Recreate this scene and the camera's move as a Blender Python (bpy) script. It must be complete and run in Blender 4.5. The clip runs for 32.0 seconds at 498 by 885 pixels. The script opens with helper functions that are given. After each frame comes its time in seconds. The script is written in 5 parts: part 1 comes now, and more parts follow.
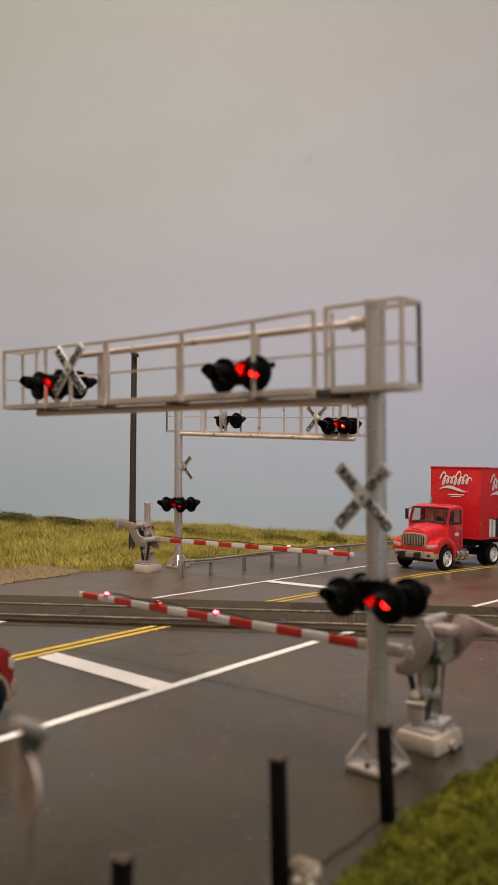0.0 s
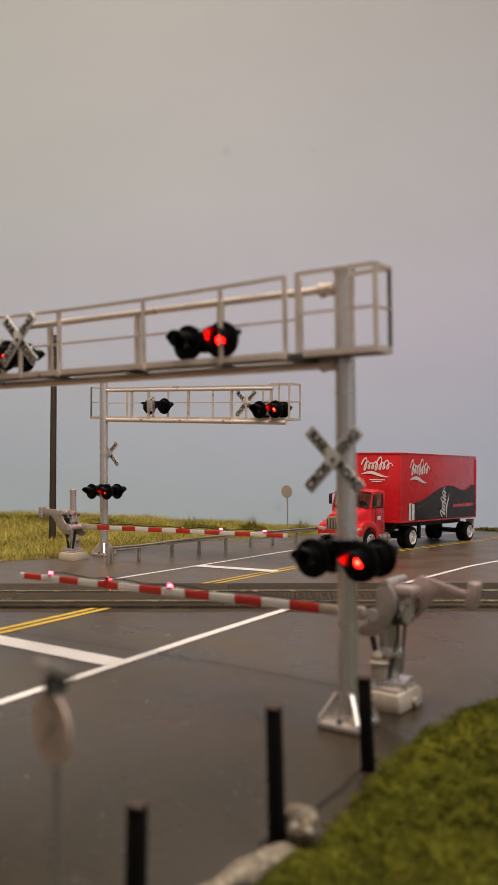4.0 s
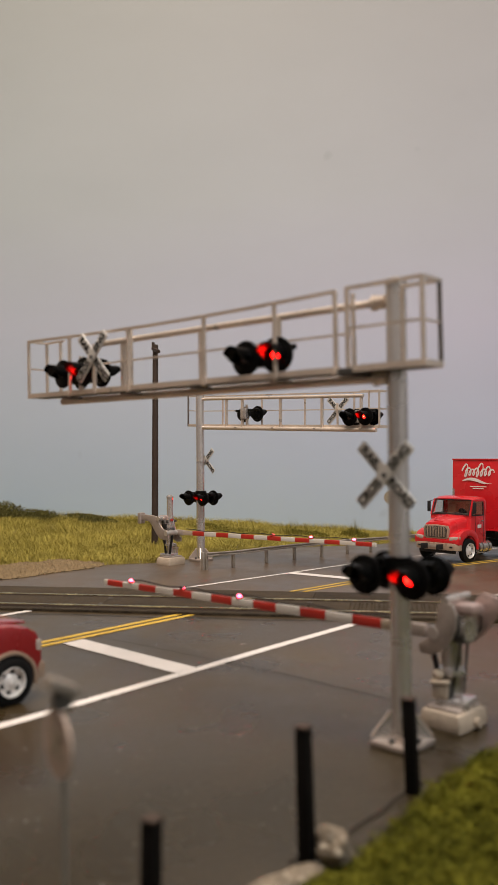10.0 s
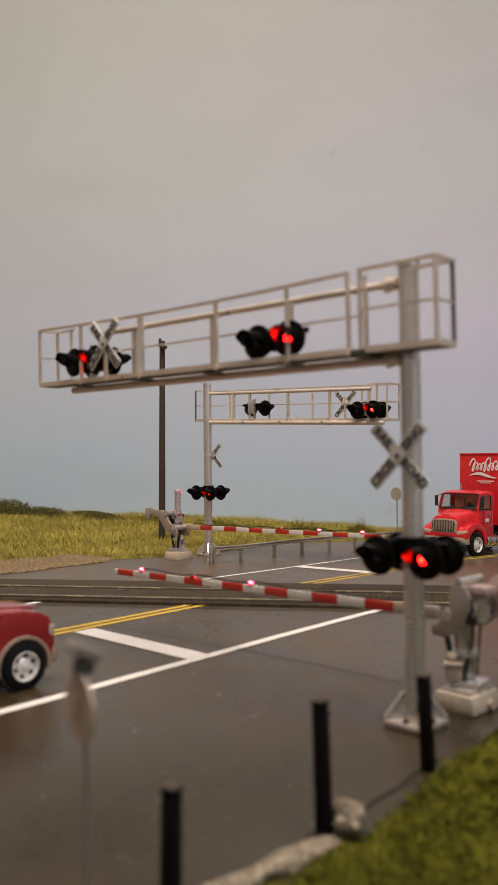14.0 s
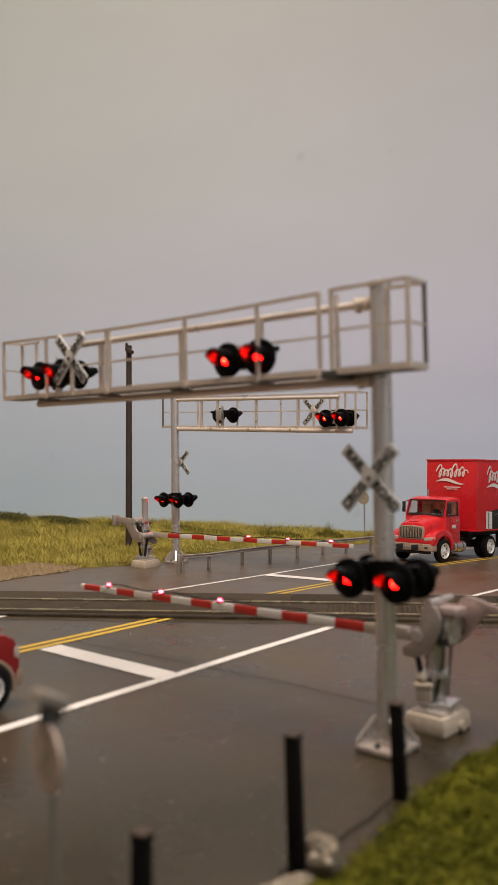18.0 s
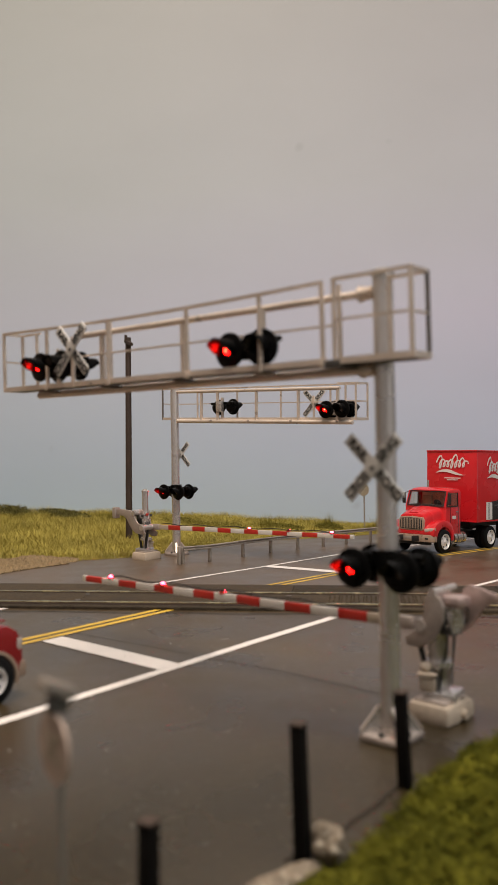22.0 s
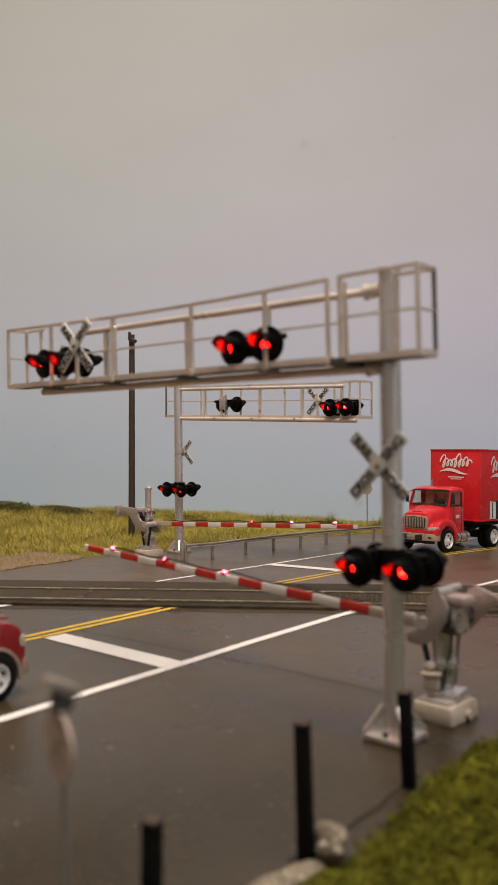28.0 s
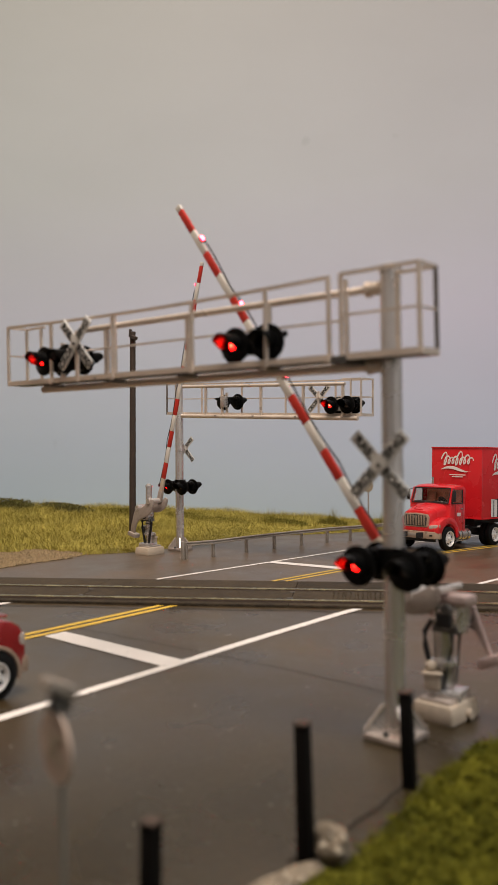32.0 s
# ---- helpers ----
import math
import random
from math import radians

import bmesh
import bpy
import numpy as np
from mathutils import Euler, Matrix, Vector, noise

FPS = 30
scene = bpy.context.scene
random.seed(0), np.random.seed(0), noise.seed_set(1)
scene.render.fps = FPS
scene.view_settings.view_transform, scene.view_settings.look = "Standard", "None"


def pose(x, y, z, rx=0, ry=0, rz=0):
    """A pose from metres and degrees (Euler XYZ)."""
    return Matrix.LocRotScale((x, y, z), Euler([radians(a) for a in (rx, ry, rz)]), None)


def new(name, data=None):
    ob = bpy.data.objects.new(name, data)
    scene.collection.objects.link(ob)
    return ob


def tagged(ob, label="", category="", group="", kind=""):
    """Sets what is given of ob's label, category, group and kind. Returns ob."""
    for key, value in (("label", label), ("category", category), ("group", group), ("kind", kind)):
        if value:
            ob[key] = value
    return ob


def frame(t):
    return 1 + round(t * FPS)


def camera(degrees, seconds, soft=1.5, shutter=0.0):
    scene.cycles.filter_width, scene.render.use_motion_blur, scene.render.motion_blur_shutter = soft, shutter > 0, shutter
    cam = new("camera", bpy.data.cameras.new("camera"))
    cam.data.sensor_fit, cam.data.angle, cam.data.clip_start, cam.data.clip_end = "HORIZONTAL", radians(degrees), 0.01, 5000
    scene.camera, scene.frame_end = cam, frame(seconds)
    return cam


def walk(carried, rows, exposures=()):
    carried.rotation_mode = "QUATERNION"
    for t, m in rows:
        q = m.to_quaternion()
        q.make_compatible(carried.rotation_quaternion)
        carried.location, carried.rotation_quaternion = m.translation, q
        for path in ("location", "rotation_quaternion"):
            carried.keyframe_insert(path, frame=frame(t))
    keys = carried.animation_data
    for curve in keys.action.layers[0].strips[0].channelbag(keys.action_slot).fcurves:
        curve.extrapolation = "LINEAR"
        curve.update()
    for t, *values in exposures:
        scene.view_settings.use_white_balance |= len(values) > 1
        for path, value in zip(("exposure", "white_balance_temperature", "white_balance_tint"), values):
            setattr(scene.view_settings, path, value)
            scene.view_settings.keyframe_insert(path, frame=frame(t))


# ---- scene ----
# The place is a model railway in 1:87. Lengths below are the model's full-size metres; K brings them to the true size.
K = 1 / 87.0
DEG = 33.41
ROWS = [
    (0.0, 7.889, -12.135, 5.489, 41.79, 0.46, -0.09),
    (0.5, 7.888, -12.129, 5.317, 41.62, 0.33, -0.20),
    (1.0, 8.113, -12.163, 4.919, 41.42, 0.38, -0.24),
    (1.5, 7.886, -12.666, 4.636, 41.03, 0.35, -0.54),
    (2.0, 7.024, -13.365, 4.899, 39.74, 0.31, -0.64),
    (2.5, 7.077, -13.464, 5.102, 37.17, 0.45, -0.54),
    (3.0, 6.963, -13.536, 5.031, 34.68, 0.46, -0.42),
    (3.5, 6.853, -13.264, 4.923, 34.48, 0.40, -0.32),
    (5.5, 7.415, -12.697, 4.829, 38.66, 0.37, -0.41),
    (6.0, 7.172, -12.842, 5.146, 39.86, 0.34, -0.46),
    (6.5, 7.273, -12.688, 5.013, 40.57, 0.33, -0.27),
    (7.0, 7.784, -12.364, 4.906, 41.23, 0.33, -0.23),
    (7.5, 7.777, -12.398, 4.848, 41.63, 0.32, -0.23),
    (8.0, 7.789, -12.404, 4.808, 42.12, 0.44, -0.28),
    (8.5, 7.765, -12.403, 4.791, 42.55, 0.47, -0.29),
    (9.0, 7.785, -12.415, 4.744, 42.67, 0.57, -0.27),
    (9.5, 7.843, -12.340, 4.782, 42.86, 0.63, -0.38),
    (10.0, 7.956, -12.267, 5.098, 43.21, 0.59, -0.55),
    (10.5, 7.801, -12.268, 5.174, 43.37, 0.63, -0.62),
    (11.0, 7.901, -12.204, 4.500, 43.50, 0.68, -0.51),
    (11.5, 8.186, -12.145, 3.926, 43.60, 0.72, -0.59),
    (12.0, 8.062, -12.186, 3.823, 43.75, 0.79, -0.72),
    (12.5, 8.037, -12.240, 4.200, 43.72, 0.92, -0.68),
    (13.0, 7.898, -12.327, 4.384, 43.63, 0.94, -0.71),
    (13.5, 7.937, -12.350, 4.666, 43.58, 0.95, -0.70),
    (14.0, 7.863, -12.419, 4.725, 43.47, 0.78, -0.68),
    (14.5, 7.870, -12.403, 4.715, 43.31, 0.84, -0.65),
    (16.5, 7.652, -12.381, 5.195, 42.12, 0.74, -0.60),
    (17.0, 7.639, -12.314, 5.182, 41.76, 0.75, -0.59),
    (17.5, 7.597, -12.187, 5.172, 41.40, 0.58, -0.68),
    (18.0, 7.675, -12.303, 5.155, 41.16, 0.58, -0.73),
    (18.5, 7.639, -12.259, 5.157, 41.02, 0.43, -0.80),
    (19.0, 7.635, -12.255, 5.121, 41.02, 0.41, -0.92),
    (19.5, 7.622, -12.243, 5.146, 41.09, 0.26, -0.92),
    (20.0, 7.636, -12.272, 5.134, 41.06, 0.17, -0.96),
    (20.5, 7.594, -12.271, 5.135, 41.07, 0.08, -0.97),
    (21.0, 7.597, -12.309, 5.123, 41.06, 0.07, -0.91),
    (21.5, 7.591, -12.308, 5.141, 41.06, 0.03, -0.94),
    (22.0, 7.593, -12.326, 5.111, 41.06, 0.07, -0.96),
    (22.5, 7.554, -12.343, 5.091, 41.07, 0.07, -0.89),
    (23.0, 7.547, -12.366, 5.084, 41.06, 0.09, -0.72),
    (23.5, 7.538, -12.330, 5.082, 41.09, 0.12, -0.70),
    (24.0, 7.538, -12.327, 5.076, 41.09, 0.13, -0.65),
    (24.5, 7.541, -12.331, 5.118, 41.09, 0.11, -0.64),
    (25.0, 7.548, -12.313, 5.123, 41.11, 0.09, -0.63),
    (25.5, 7.541, -12.289, 5.121, 41.12, 0.03, -0.70),
    (27.5, 7.504, -12.307, 5.120, 41.21, -0.10, -0.68),
    (28.0, 7.528, -12.308, 5.109, 41.24, -0.07, -0.65),
    (28.5, 7.536, -12.303, 5.117, 41.22, -0.13, -0.64),
    (29.0, 7.509, -12.298, 5.103, 41.25, -0.13, -0.60),
    (29.5, 7.528, -12.291, 5.116, 41.26, -0.15, -0.60),
    (30.0, 7.523, -12.290, 5.099, 41.27, -0.16, -0.56),
    (30.5, 7.505, -12.290, 5.109, 41.27, -0.17, -0.56),
    (31.0, 7.510, -12.293, 5.107, 41.26, -0.20, -0.59),
    (31.5, 7.511, -12.277, 5.117, 41.29, -0.24, -0.58),
    (32.0, 7.494, -12.246, 5.133, 41.33, -0.28, -0.58),
]

def aim(x, y, z, yaw, pitch, roll):
    return pose(x * K, y * K, z * K, 0, 0, yaw) @ pose(0, 0, 0, 90 + pitch) @ pose(0, 0, 0, 0, 0, roll)


cam = camera(DEG, 32.0, soft=0.65)
cam.data.dof.use_dof = True
cam.data.dof.focus_distance = 39.0 * K
cam.data.dof.aperture_fstop = 38.0
walk(cam, [(t, aim(*row)) for t, *row in ROWS])

# ---- light: a hobby room with two ceiling panels ----
world = bpy.data.worlds.new("room_air")
scene.world = world
world.use_nodes = True
world.node_tree.nodes["Background"].inputs["Color"].default_value = (0.8, 0.82, 0.9, 1)
world.node_tree.nodes["Background"].inputs["Strength"].default_value = 0.03
scene.view_settings.exposure = 0.0


def ceiling_lamp(name, x, y, z, sx, sy, watts, colour):
    data = bpy.data.lights.new(name, "AREA")
    data.shape, data.size, data.size_y, data.energy, data.color = "RECTANGLE", sx, sy, watts, colour
    ob = new(name, data)
    ob.matrix_basis = pose(x, y, z)
    return ob


ceiling_lamp("ceiling_lamp", -0.10, -0.14, 0.82, 0.34, 0.34, 7.5, (1.0, 0.82, 0.68))
ceiling_lamp("ceiling_lamp", 0.42, -0.02, 0.82, 0.34, 0.34, 5.3, (0.95, 0.95, 0.95))

# ---- materials ----


def mat(name, colour, rough=0.6, metal=0.0, vary=0.12, scale=3.0, fine=40.0, bump=0.0, island=0.0, obj_random=0.0,
        emit=None, alpha=None, coat=0.0, spec=0.5, tint=None, speck=None):
    m = bpy.data.materials.new(name)
    m.use_nodes = True
    nt = m.node_tree
    b = nt.nodes["Principled BSDF"]
    b.inputs["Roughness"].default_value, b.inputs["Metallic"].default_value = rough, metal
    b.inputs["Specular IOR Level"].default_value, b.inputs["Coat Weight"].default_value = spec, coat
    if coat:
        b.inputs["Coat Roughness"].default_value = 0.08
    co = nt.nodes.new("ShaderNodeTexCoord")
    mp = nt.nodes.new("ShaderNodeMapping")
    mp.inputs["Scale"].default_value = (1 / K,) * 3
    nt.links.new(co.outputs["Object"], mp.inputs["Vector"])
    big, small = nt.nodes.new("ShaderNodeTexNoise"), nt.nodes.new("ShaderNodeTexNoise")
    for n, s in ((big, scale), (small, fine)):
        n.inputs["Scale"].default_value, n.inputs["Detail"].default_value = s, 4.0
        nt.links.new(mp.outputs["Vector"], n.inputs["Vector"])
    add = nt.nodes.new("ShaderNodeMath")
    add.operation = "ADD"
    nt.links.new(big.outputs["Fac"], add.inputs[0])
    nt.links.new(small.outputs["Fac"], add.inputs[1])
    last = add.outputs[0]
    for weight, kind, socket in ((island, "ShaderNodeNewGeometry", "Random Per Island"), (obj_random, "ShaderNodeObjectInfo", "Random")):
        if weight:
            g, mm = nt.nodes.new(kind), nt.nodes.new("ShaderNodeMath")
            mm.operation = "MULTIPLY_ADD"
            mm.inputs[1].default_value = weight
            nt.links.new(g.outputs[socket], mm.inputs[0])
            nt.links.new(last, mm.inputs[2])
            last = mm.outputs[0]
    ramp = nt.nodes.new("ShaderNodeMapRange")
    ramp.inputs["From Min"].default_value, ramp.inputs["From Max"].default_value = 0.65, 1.35 + island + obj_random
    nt.links.new(last, ramp.inputs["Value"])
    mix = nt.nodes.new("ShaderNodeMix")
    mix.data_type = "RGBA"
    lo = [c * (1 - vary) for c in colour]
    hi = [min(1, c * (1 + vary)) for c in colour] if tint is None else tint
    mix.inputs[6].default_value, mix.inputs[7].default_value = (*lo, 1), (*hi, 1)
    nt.links.new(ramp.outputs["Result"], mix.inputs[0])
    base = mix.outputs[2]
    if speck:
        dots, cut, over = nt.nodes.new("ShaderNodeTexNoise"), nt.nodes.new("ShaderNodeMapRange"), nt.nodes.new("ShaderNodeMix")
        dots.inputs["Scale"].default_value, dots.inputs["Detail"].default_value = speck[0], 1.0
        cut.inputs["From Min"].default_value, cut.inputs["From Max"].default_value = speck[1], speck[1] + 0.04
        over.data_type = "RGBA"
        over.inputs[7].default_value = (*speck[2], 1)
        nt.links.new(mp.outputs["Vector"], dots.inputs["Vector"])
        nt.links.new(dots.outputs["Fac"], cut.inputs["Value"])
        nt.links.new(cut.outputs["Result"], over.inputs[0])
        nt.links.new(base, over.inputs[6])
        base = over.outputs[2]
    nt.links.new(base, b.inputs["Base Color"])
    if bump:
        bp = nt.nodes.new("ShaderNodeBump")
        bp.inputs["Strength"].default_value, bp.inputs["Distance"].default_value = bump, 0.03 * K
        nt.links.new(small.outputs["Fac"], bp.inputs["Height"])
        nt.links.new(bp.outputs["Normal"], b.inputs["Normal"])
    rr = nt.nodes.new("ShaderNodeMapRange")
    rr.inputs["From Min"].default_value, rr.inputs["From Max"].default_value = 0.3, 0.7
    rr.inputs["To Min"].default_value, rr.inputs["To Max"].default_value = max(0.02, rough - 0.08), min(1, rough + 0.08)
    nt.links.new(big.outputs["Fac"], rr.inputs["Value"])
    nt.links.new(rr.outputs["Result"], b.inputs["Roughness"])
    if emit:
        b.inputs["Emission Color"].default_value, b.inputs["Emission Strength"].default_value = (*emit[0], 1), emit[1]
    if alpha is not None:
        b.inputs["Transmission Weight"].default_value = alpha
    return m


asphalt = mat("asphalt", (0.056, 0.037, 0.0155), 0.31, vary=0.5, scale=0.45, fine=13, bump=0.35, spec=0.85, speck=(13.0, 0.725, (0.16, 0.15, 0.135)))
asphalt_brown = mat("light_brown_asphalt", (0.100, 0.069, 0.043), 0.36, vary=0.35, scale=0.5, fine=13, bump=0.35, spec=0.8, speck=(13.0, 0.725, (0.18, 0.16, 0.135)))


def shaded_shoulder(m):
    """Puts foreground shade into the asphalt colour, darker towards the near verge, uneven border."""
    nt = m.node_tree
    b = nt.nodes["Principled BSDF"]
    source = b.inputs["Base Color"].links[0].from_socket
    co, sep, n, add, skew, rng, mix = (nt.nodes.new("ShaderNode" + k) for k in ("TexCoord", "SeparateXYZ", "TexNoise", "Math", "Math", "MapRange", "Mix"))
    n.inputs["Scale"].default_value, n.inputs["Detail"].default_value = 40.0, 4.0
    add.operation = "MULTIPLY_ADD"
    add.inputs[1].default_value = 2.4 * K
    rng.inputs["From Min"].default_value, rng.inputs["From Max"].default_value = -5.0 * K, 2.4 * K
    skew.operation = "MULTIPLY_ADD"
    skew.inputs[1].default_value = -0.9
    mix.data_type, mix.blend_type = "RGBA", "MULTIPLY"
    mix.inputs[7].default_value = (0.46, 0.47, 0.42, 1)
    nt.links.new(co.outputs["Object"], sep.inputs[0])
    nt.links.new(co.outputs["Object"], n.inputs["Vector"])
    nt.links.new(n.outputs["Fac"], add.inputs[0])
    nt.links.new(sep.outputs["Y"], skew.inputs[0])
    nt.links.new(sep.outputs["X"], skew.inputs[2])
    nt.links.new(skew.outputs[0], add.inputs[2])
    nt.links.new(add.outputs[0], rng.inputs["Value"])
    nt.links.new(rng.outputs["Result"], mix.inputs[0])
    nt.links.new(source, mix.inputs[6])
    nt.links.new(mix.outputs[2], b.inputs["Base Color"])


shaded_shoulder(asphalt)
verge_dark = mat("dark_verge_brown", (0.026, 0.021, 0.016), 0.9, vary=0.4, scale=2, fine=14, bump=0.8, spec=0.2)
dust_pale = mat("pale_dust", (0.42, 0.40, 0.36), 0.8)
crack_grey = mat("grey_brown_crack", (0.026, 0.020, 0.014), 0.7, vary=0.5, scale=1.5)
panel_rubber = mat("crossing_rubber", (0.046, 0.034, 0.021), 0.75, vary=0.75, scale=2.6, fine=11, bump=1.0, obj_random=0.3, spec=0.2)
rail_steel = mat("rail_steel", (0.78, 0.56, 0.29), 0.25, metal=1.0, vary=0.6, scale=1.6, fine=9)
rail_side = mat("rust_brown_rail_side", (0.06, 0.04, 0.03), 0.8)
line_white = mat("white_road_paint", (0.74, 0.70, 0.66), 0.55, vary=0.07, scale=1.5, fine=18)
line_yellow = mat("yellow_road_paint", (0.66, 0.43, 0.05), 0.55, vary=0.1, scale=1.5, fine=18)
silver = mat("silver_paint", (0.74, 0.70, 0.67), 0.27, metal=0.74, vary=0.06, scale=0.5, fine=12)
silver_dull = mat("dull_silver_casting", (0.45, 0.385, 0.34), 0.48, metal=0.45, vary=0.16, scale=1.8, fine=10, bump=0.25)
silver_rail = mat("etched_metal", (0.82, 0.71, 0.61), 0.34, metal=0.5, vary=0.14, scale=1.5, fine=14)
# silver castings with a red reflection put into their colour
reflected_pink = mat("pink_reflection_metal", (0.56, 0.43, 0.40), 0.36, metal=0.5, vary=0.2, scale=2.0, fine=9, bump=0.2)
steel_dark_shaded = mat("dull_dark_and_shaded_steel", (0.22, 0.20, 0.19), 0.45, metal=0.5, vary=0.15)
dark_metal = mat("dark_grey_metal", (0.09, 0.085, 0.08), 0.5, metal=0.3)
lamp_black = mat("matt_black_plastic", (0.0025, 0.0025, 0.0025), 0.3, vary=0.3, spec=0.13)
sign_white = mat("white_sign_plastic", (0.66, 0.64, 0.60), 0.5, vary=0.08, scale=2)
ink = mat("black_ink", (0.012, 0.012, 0.012), 0.6)
arm_white = mat("white_gate_paint", (0.70, 0.66, 0.60), 0.45, vary=0.08, scale=2)
arm_red = mat("red_gate_paint", (0.50, 0.030, 0.018), 0.45, vary=0.12, scale=2)
lit_red = mat("lit_red_lens", (0.5, 0.01, 0.01), 0.4, emit=((1.0, 0.0012, 0.001), 48.0))
lit_core = mat("hot_lamp_core", (0.8, 0.3, 0.2), 0.4, emit=((1.0, 0.020, 0.008), 62.0))
lit_hot = mat("lit_red_diode", (0.8, 0.2, 0.2), 0.4, emit=((1.0, 0.03, 0.06), 34.0))
unlit_red = mat("dark_red_lens", (0.03, 0.008, 0.007), 0.2, spec=0.7)
plaster = mat("cast_plaster", (0.47, 0.385, 0.295), 0.7, vary=0.14, scale=2.5, fine=15, bump=0.4)
wire_black = mat("black_wire", (0.012, 0.011, 0.011), 0.5)
pole_brown = mat("brown_stained_wood", (0.045, 0.028, 0.019), 0.75, vary=0.3, scale=2, fine=14, bump=0.4)
post_black = mat("blackened_wood", (0.005, 0.004, 0.0035), 0.85, vary=0.3, scale=3, spec=0.12)
truck_red = mat("red_truck_enamel", (0.60, 0.016, 0.022), 0.26, vary=0.06, coat=0.5, scale=0.6)
suv_red = mat("dark_red_car_paint", (0.25, 0.012, 0.014), 0.28, vary=0.08, coat=0.7, scale=0.8)
beige = mat("beige_trim", (0.30, 0.215, 0.155), 0.4, vary=0.08)
tyre_rubber = mat("black_tyre_rubber", (0.006, 0.006, 0.006), 0.75, spec=0.15)
rim_silver = mat("silver_wheel_paint", (0.78, 0.75, 0.72), 0.28, metal=0.15, vary=0.06)
post_grey = mat("grey_green_post", (0.19, 0.175, 0.15), 0.7)
chrome = mat("chrome", (0.66, 0.63, 0.58), 0.2, metal=0.9, vary=0.08)
cab_glass = mat("clear_cab_glass", (0.93, 0.90, 0.86), 0.04, spec=0.5, vary=0.02, alpha=1.0)
bright_tan = mat("tan_see_through_glow", (0.78, 0.46, 0.32), 0.6, vary=0.12)
seat_tan = mat("tan_seat_vinyl", (0.42, 0.24, 0.16), 0.6, vary=0.15)
bumper_tan = mat("tan_metal_paint", (0.44, 0.33, 0.25), 0.32, metal=0.3, vary=0.1)
box_grey = mat("grey_plastic_box", (0.22, 0.19, 0.16), 0.5, vary=0.15)
glass_dark = mat("tinted_window", (0.13, 0.085, 0.06), 0.08, spec=0.7, vary=0.6, scale=0.8, fine=1.6)
lamp_glass = mat("clear_headlight_plastic", (0.46, 0.40, 0.35), 0.15, spec=0.7)
chassis_black = mat("black_chassis", (0.012, 0.012, 0.013), 0.55)
decal_white = mat("white_decal", (0.74, 0.70, 0.66), 0.4)
decal_dark = mat("dark_brown_decal", (0.022, 0.014, 0.012), 0.3, vary=0.5, scale=1.0, fine=3.0)
sign_back = mat("tan_sign_back", (0.36, 0.31, 0.23), 0.6)
sign_pale = mat("faded_pink_sign", (0.46, 0.355, 0.29), 0.6, vary=0.15)
guard_steel = mat("weathered_galvanised_steel", (0.36, 0.32, 0.275), 0.5, metal=0.4, vary=0.3, scale=1.5)
stone_pale = mat("pale_limestone", (0.172, 0.138, 0.098), 0.9, vary=0.45, scale=3.0, fine=16, bump=0.9, speck=(11.0, 0.64, (0.46, 0.40, 0.31)))
gravel_mat = mat("tan_gravel", (0.25, 0.18, 0.095), 0.9, vary=0.4, island=0.8, scale=2)
soil_far = mat("dry_grass_soil", (0.20, 0.165, 0.045), 0.95, vary=0.35, scale=0.8, fine=9, bump=0.8)
blade_far = mat("straw_green_static_grass", (0.25, 0.225, 0.034), 0.8, vary=0.4, island=0.45, scale=0.28, fine=1.1, tint=(0.66, 0.545, 0.13), spec=0.2)
bush_olive = mat("olive_static_grass", (0.20, 0.175, 0.035), 0.9, vary=0.4, island=0.6, spec=0.1)
reflection_grey = mat("grey_reflection_patch", (0.05, 0.044, 0.04), 0.45, vary=0.15)
bush_dark = mat("dark_green_foam", (0.115, 0.105, 0.022), 0.9, vary=0.4, island=0.8)
soil_near = mat("moss_green_turf", (0.036, 0.036, 0.005), 0.95, vary=0.45, scale=0.9, fine=7, bump=1.0, spec=0.05)
tuft_near = mat("moss_green_foam", (0.044, 0.057, 0.005), 0.9, vary=0.7, island=0.35, scale=0.7, fine=3.0, tint=(0.225, 0.215, 0.024), spec=0.1)
wall_paint = mat("room_wall_paint", (0.40, 0.385, 0.36), 0.8, vary=0.03, scale=0.02, fine=0.3)
# tints of the unseen walls, picked for their reflections in the silver masts
wall_tan = mat("tan_wall_paint", (0.50, 0.40, 0.30), 0.8, vary=0.05, scale=0.02, fine=0.3)
wall_slate = mat("slate_wall_paint", (0.34, 0.335, 0.34), 0.8, vary=0.05, scale=0.02, fine=0.3)
wall_blue = mat("blue_grey_wall_paint", (0.54, 0.55, 0.57), 0.8, vary=0.03, scale=0.02, fine=0.3)
ceiling_paint = mat("ceiling_paint", (0.78, 0.76, 0.72), 0.85, vary=0.03, scale=0.02, fine=0.3)


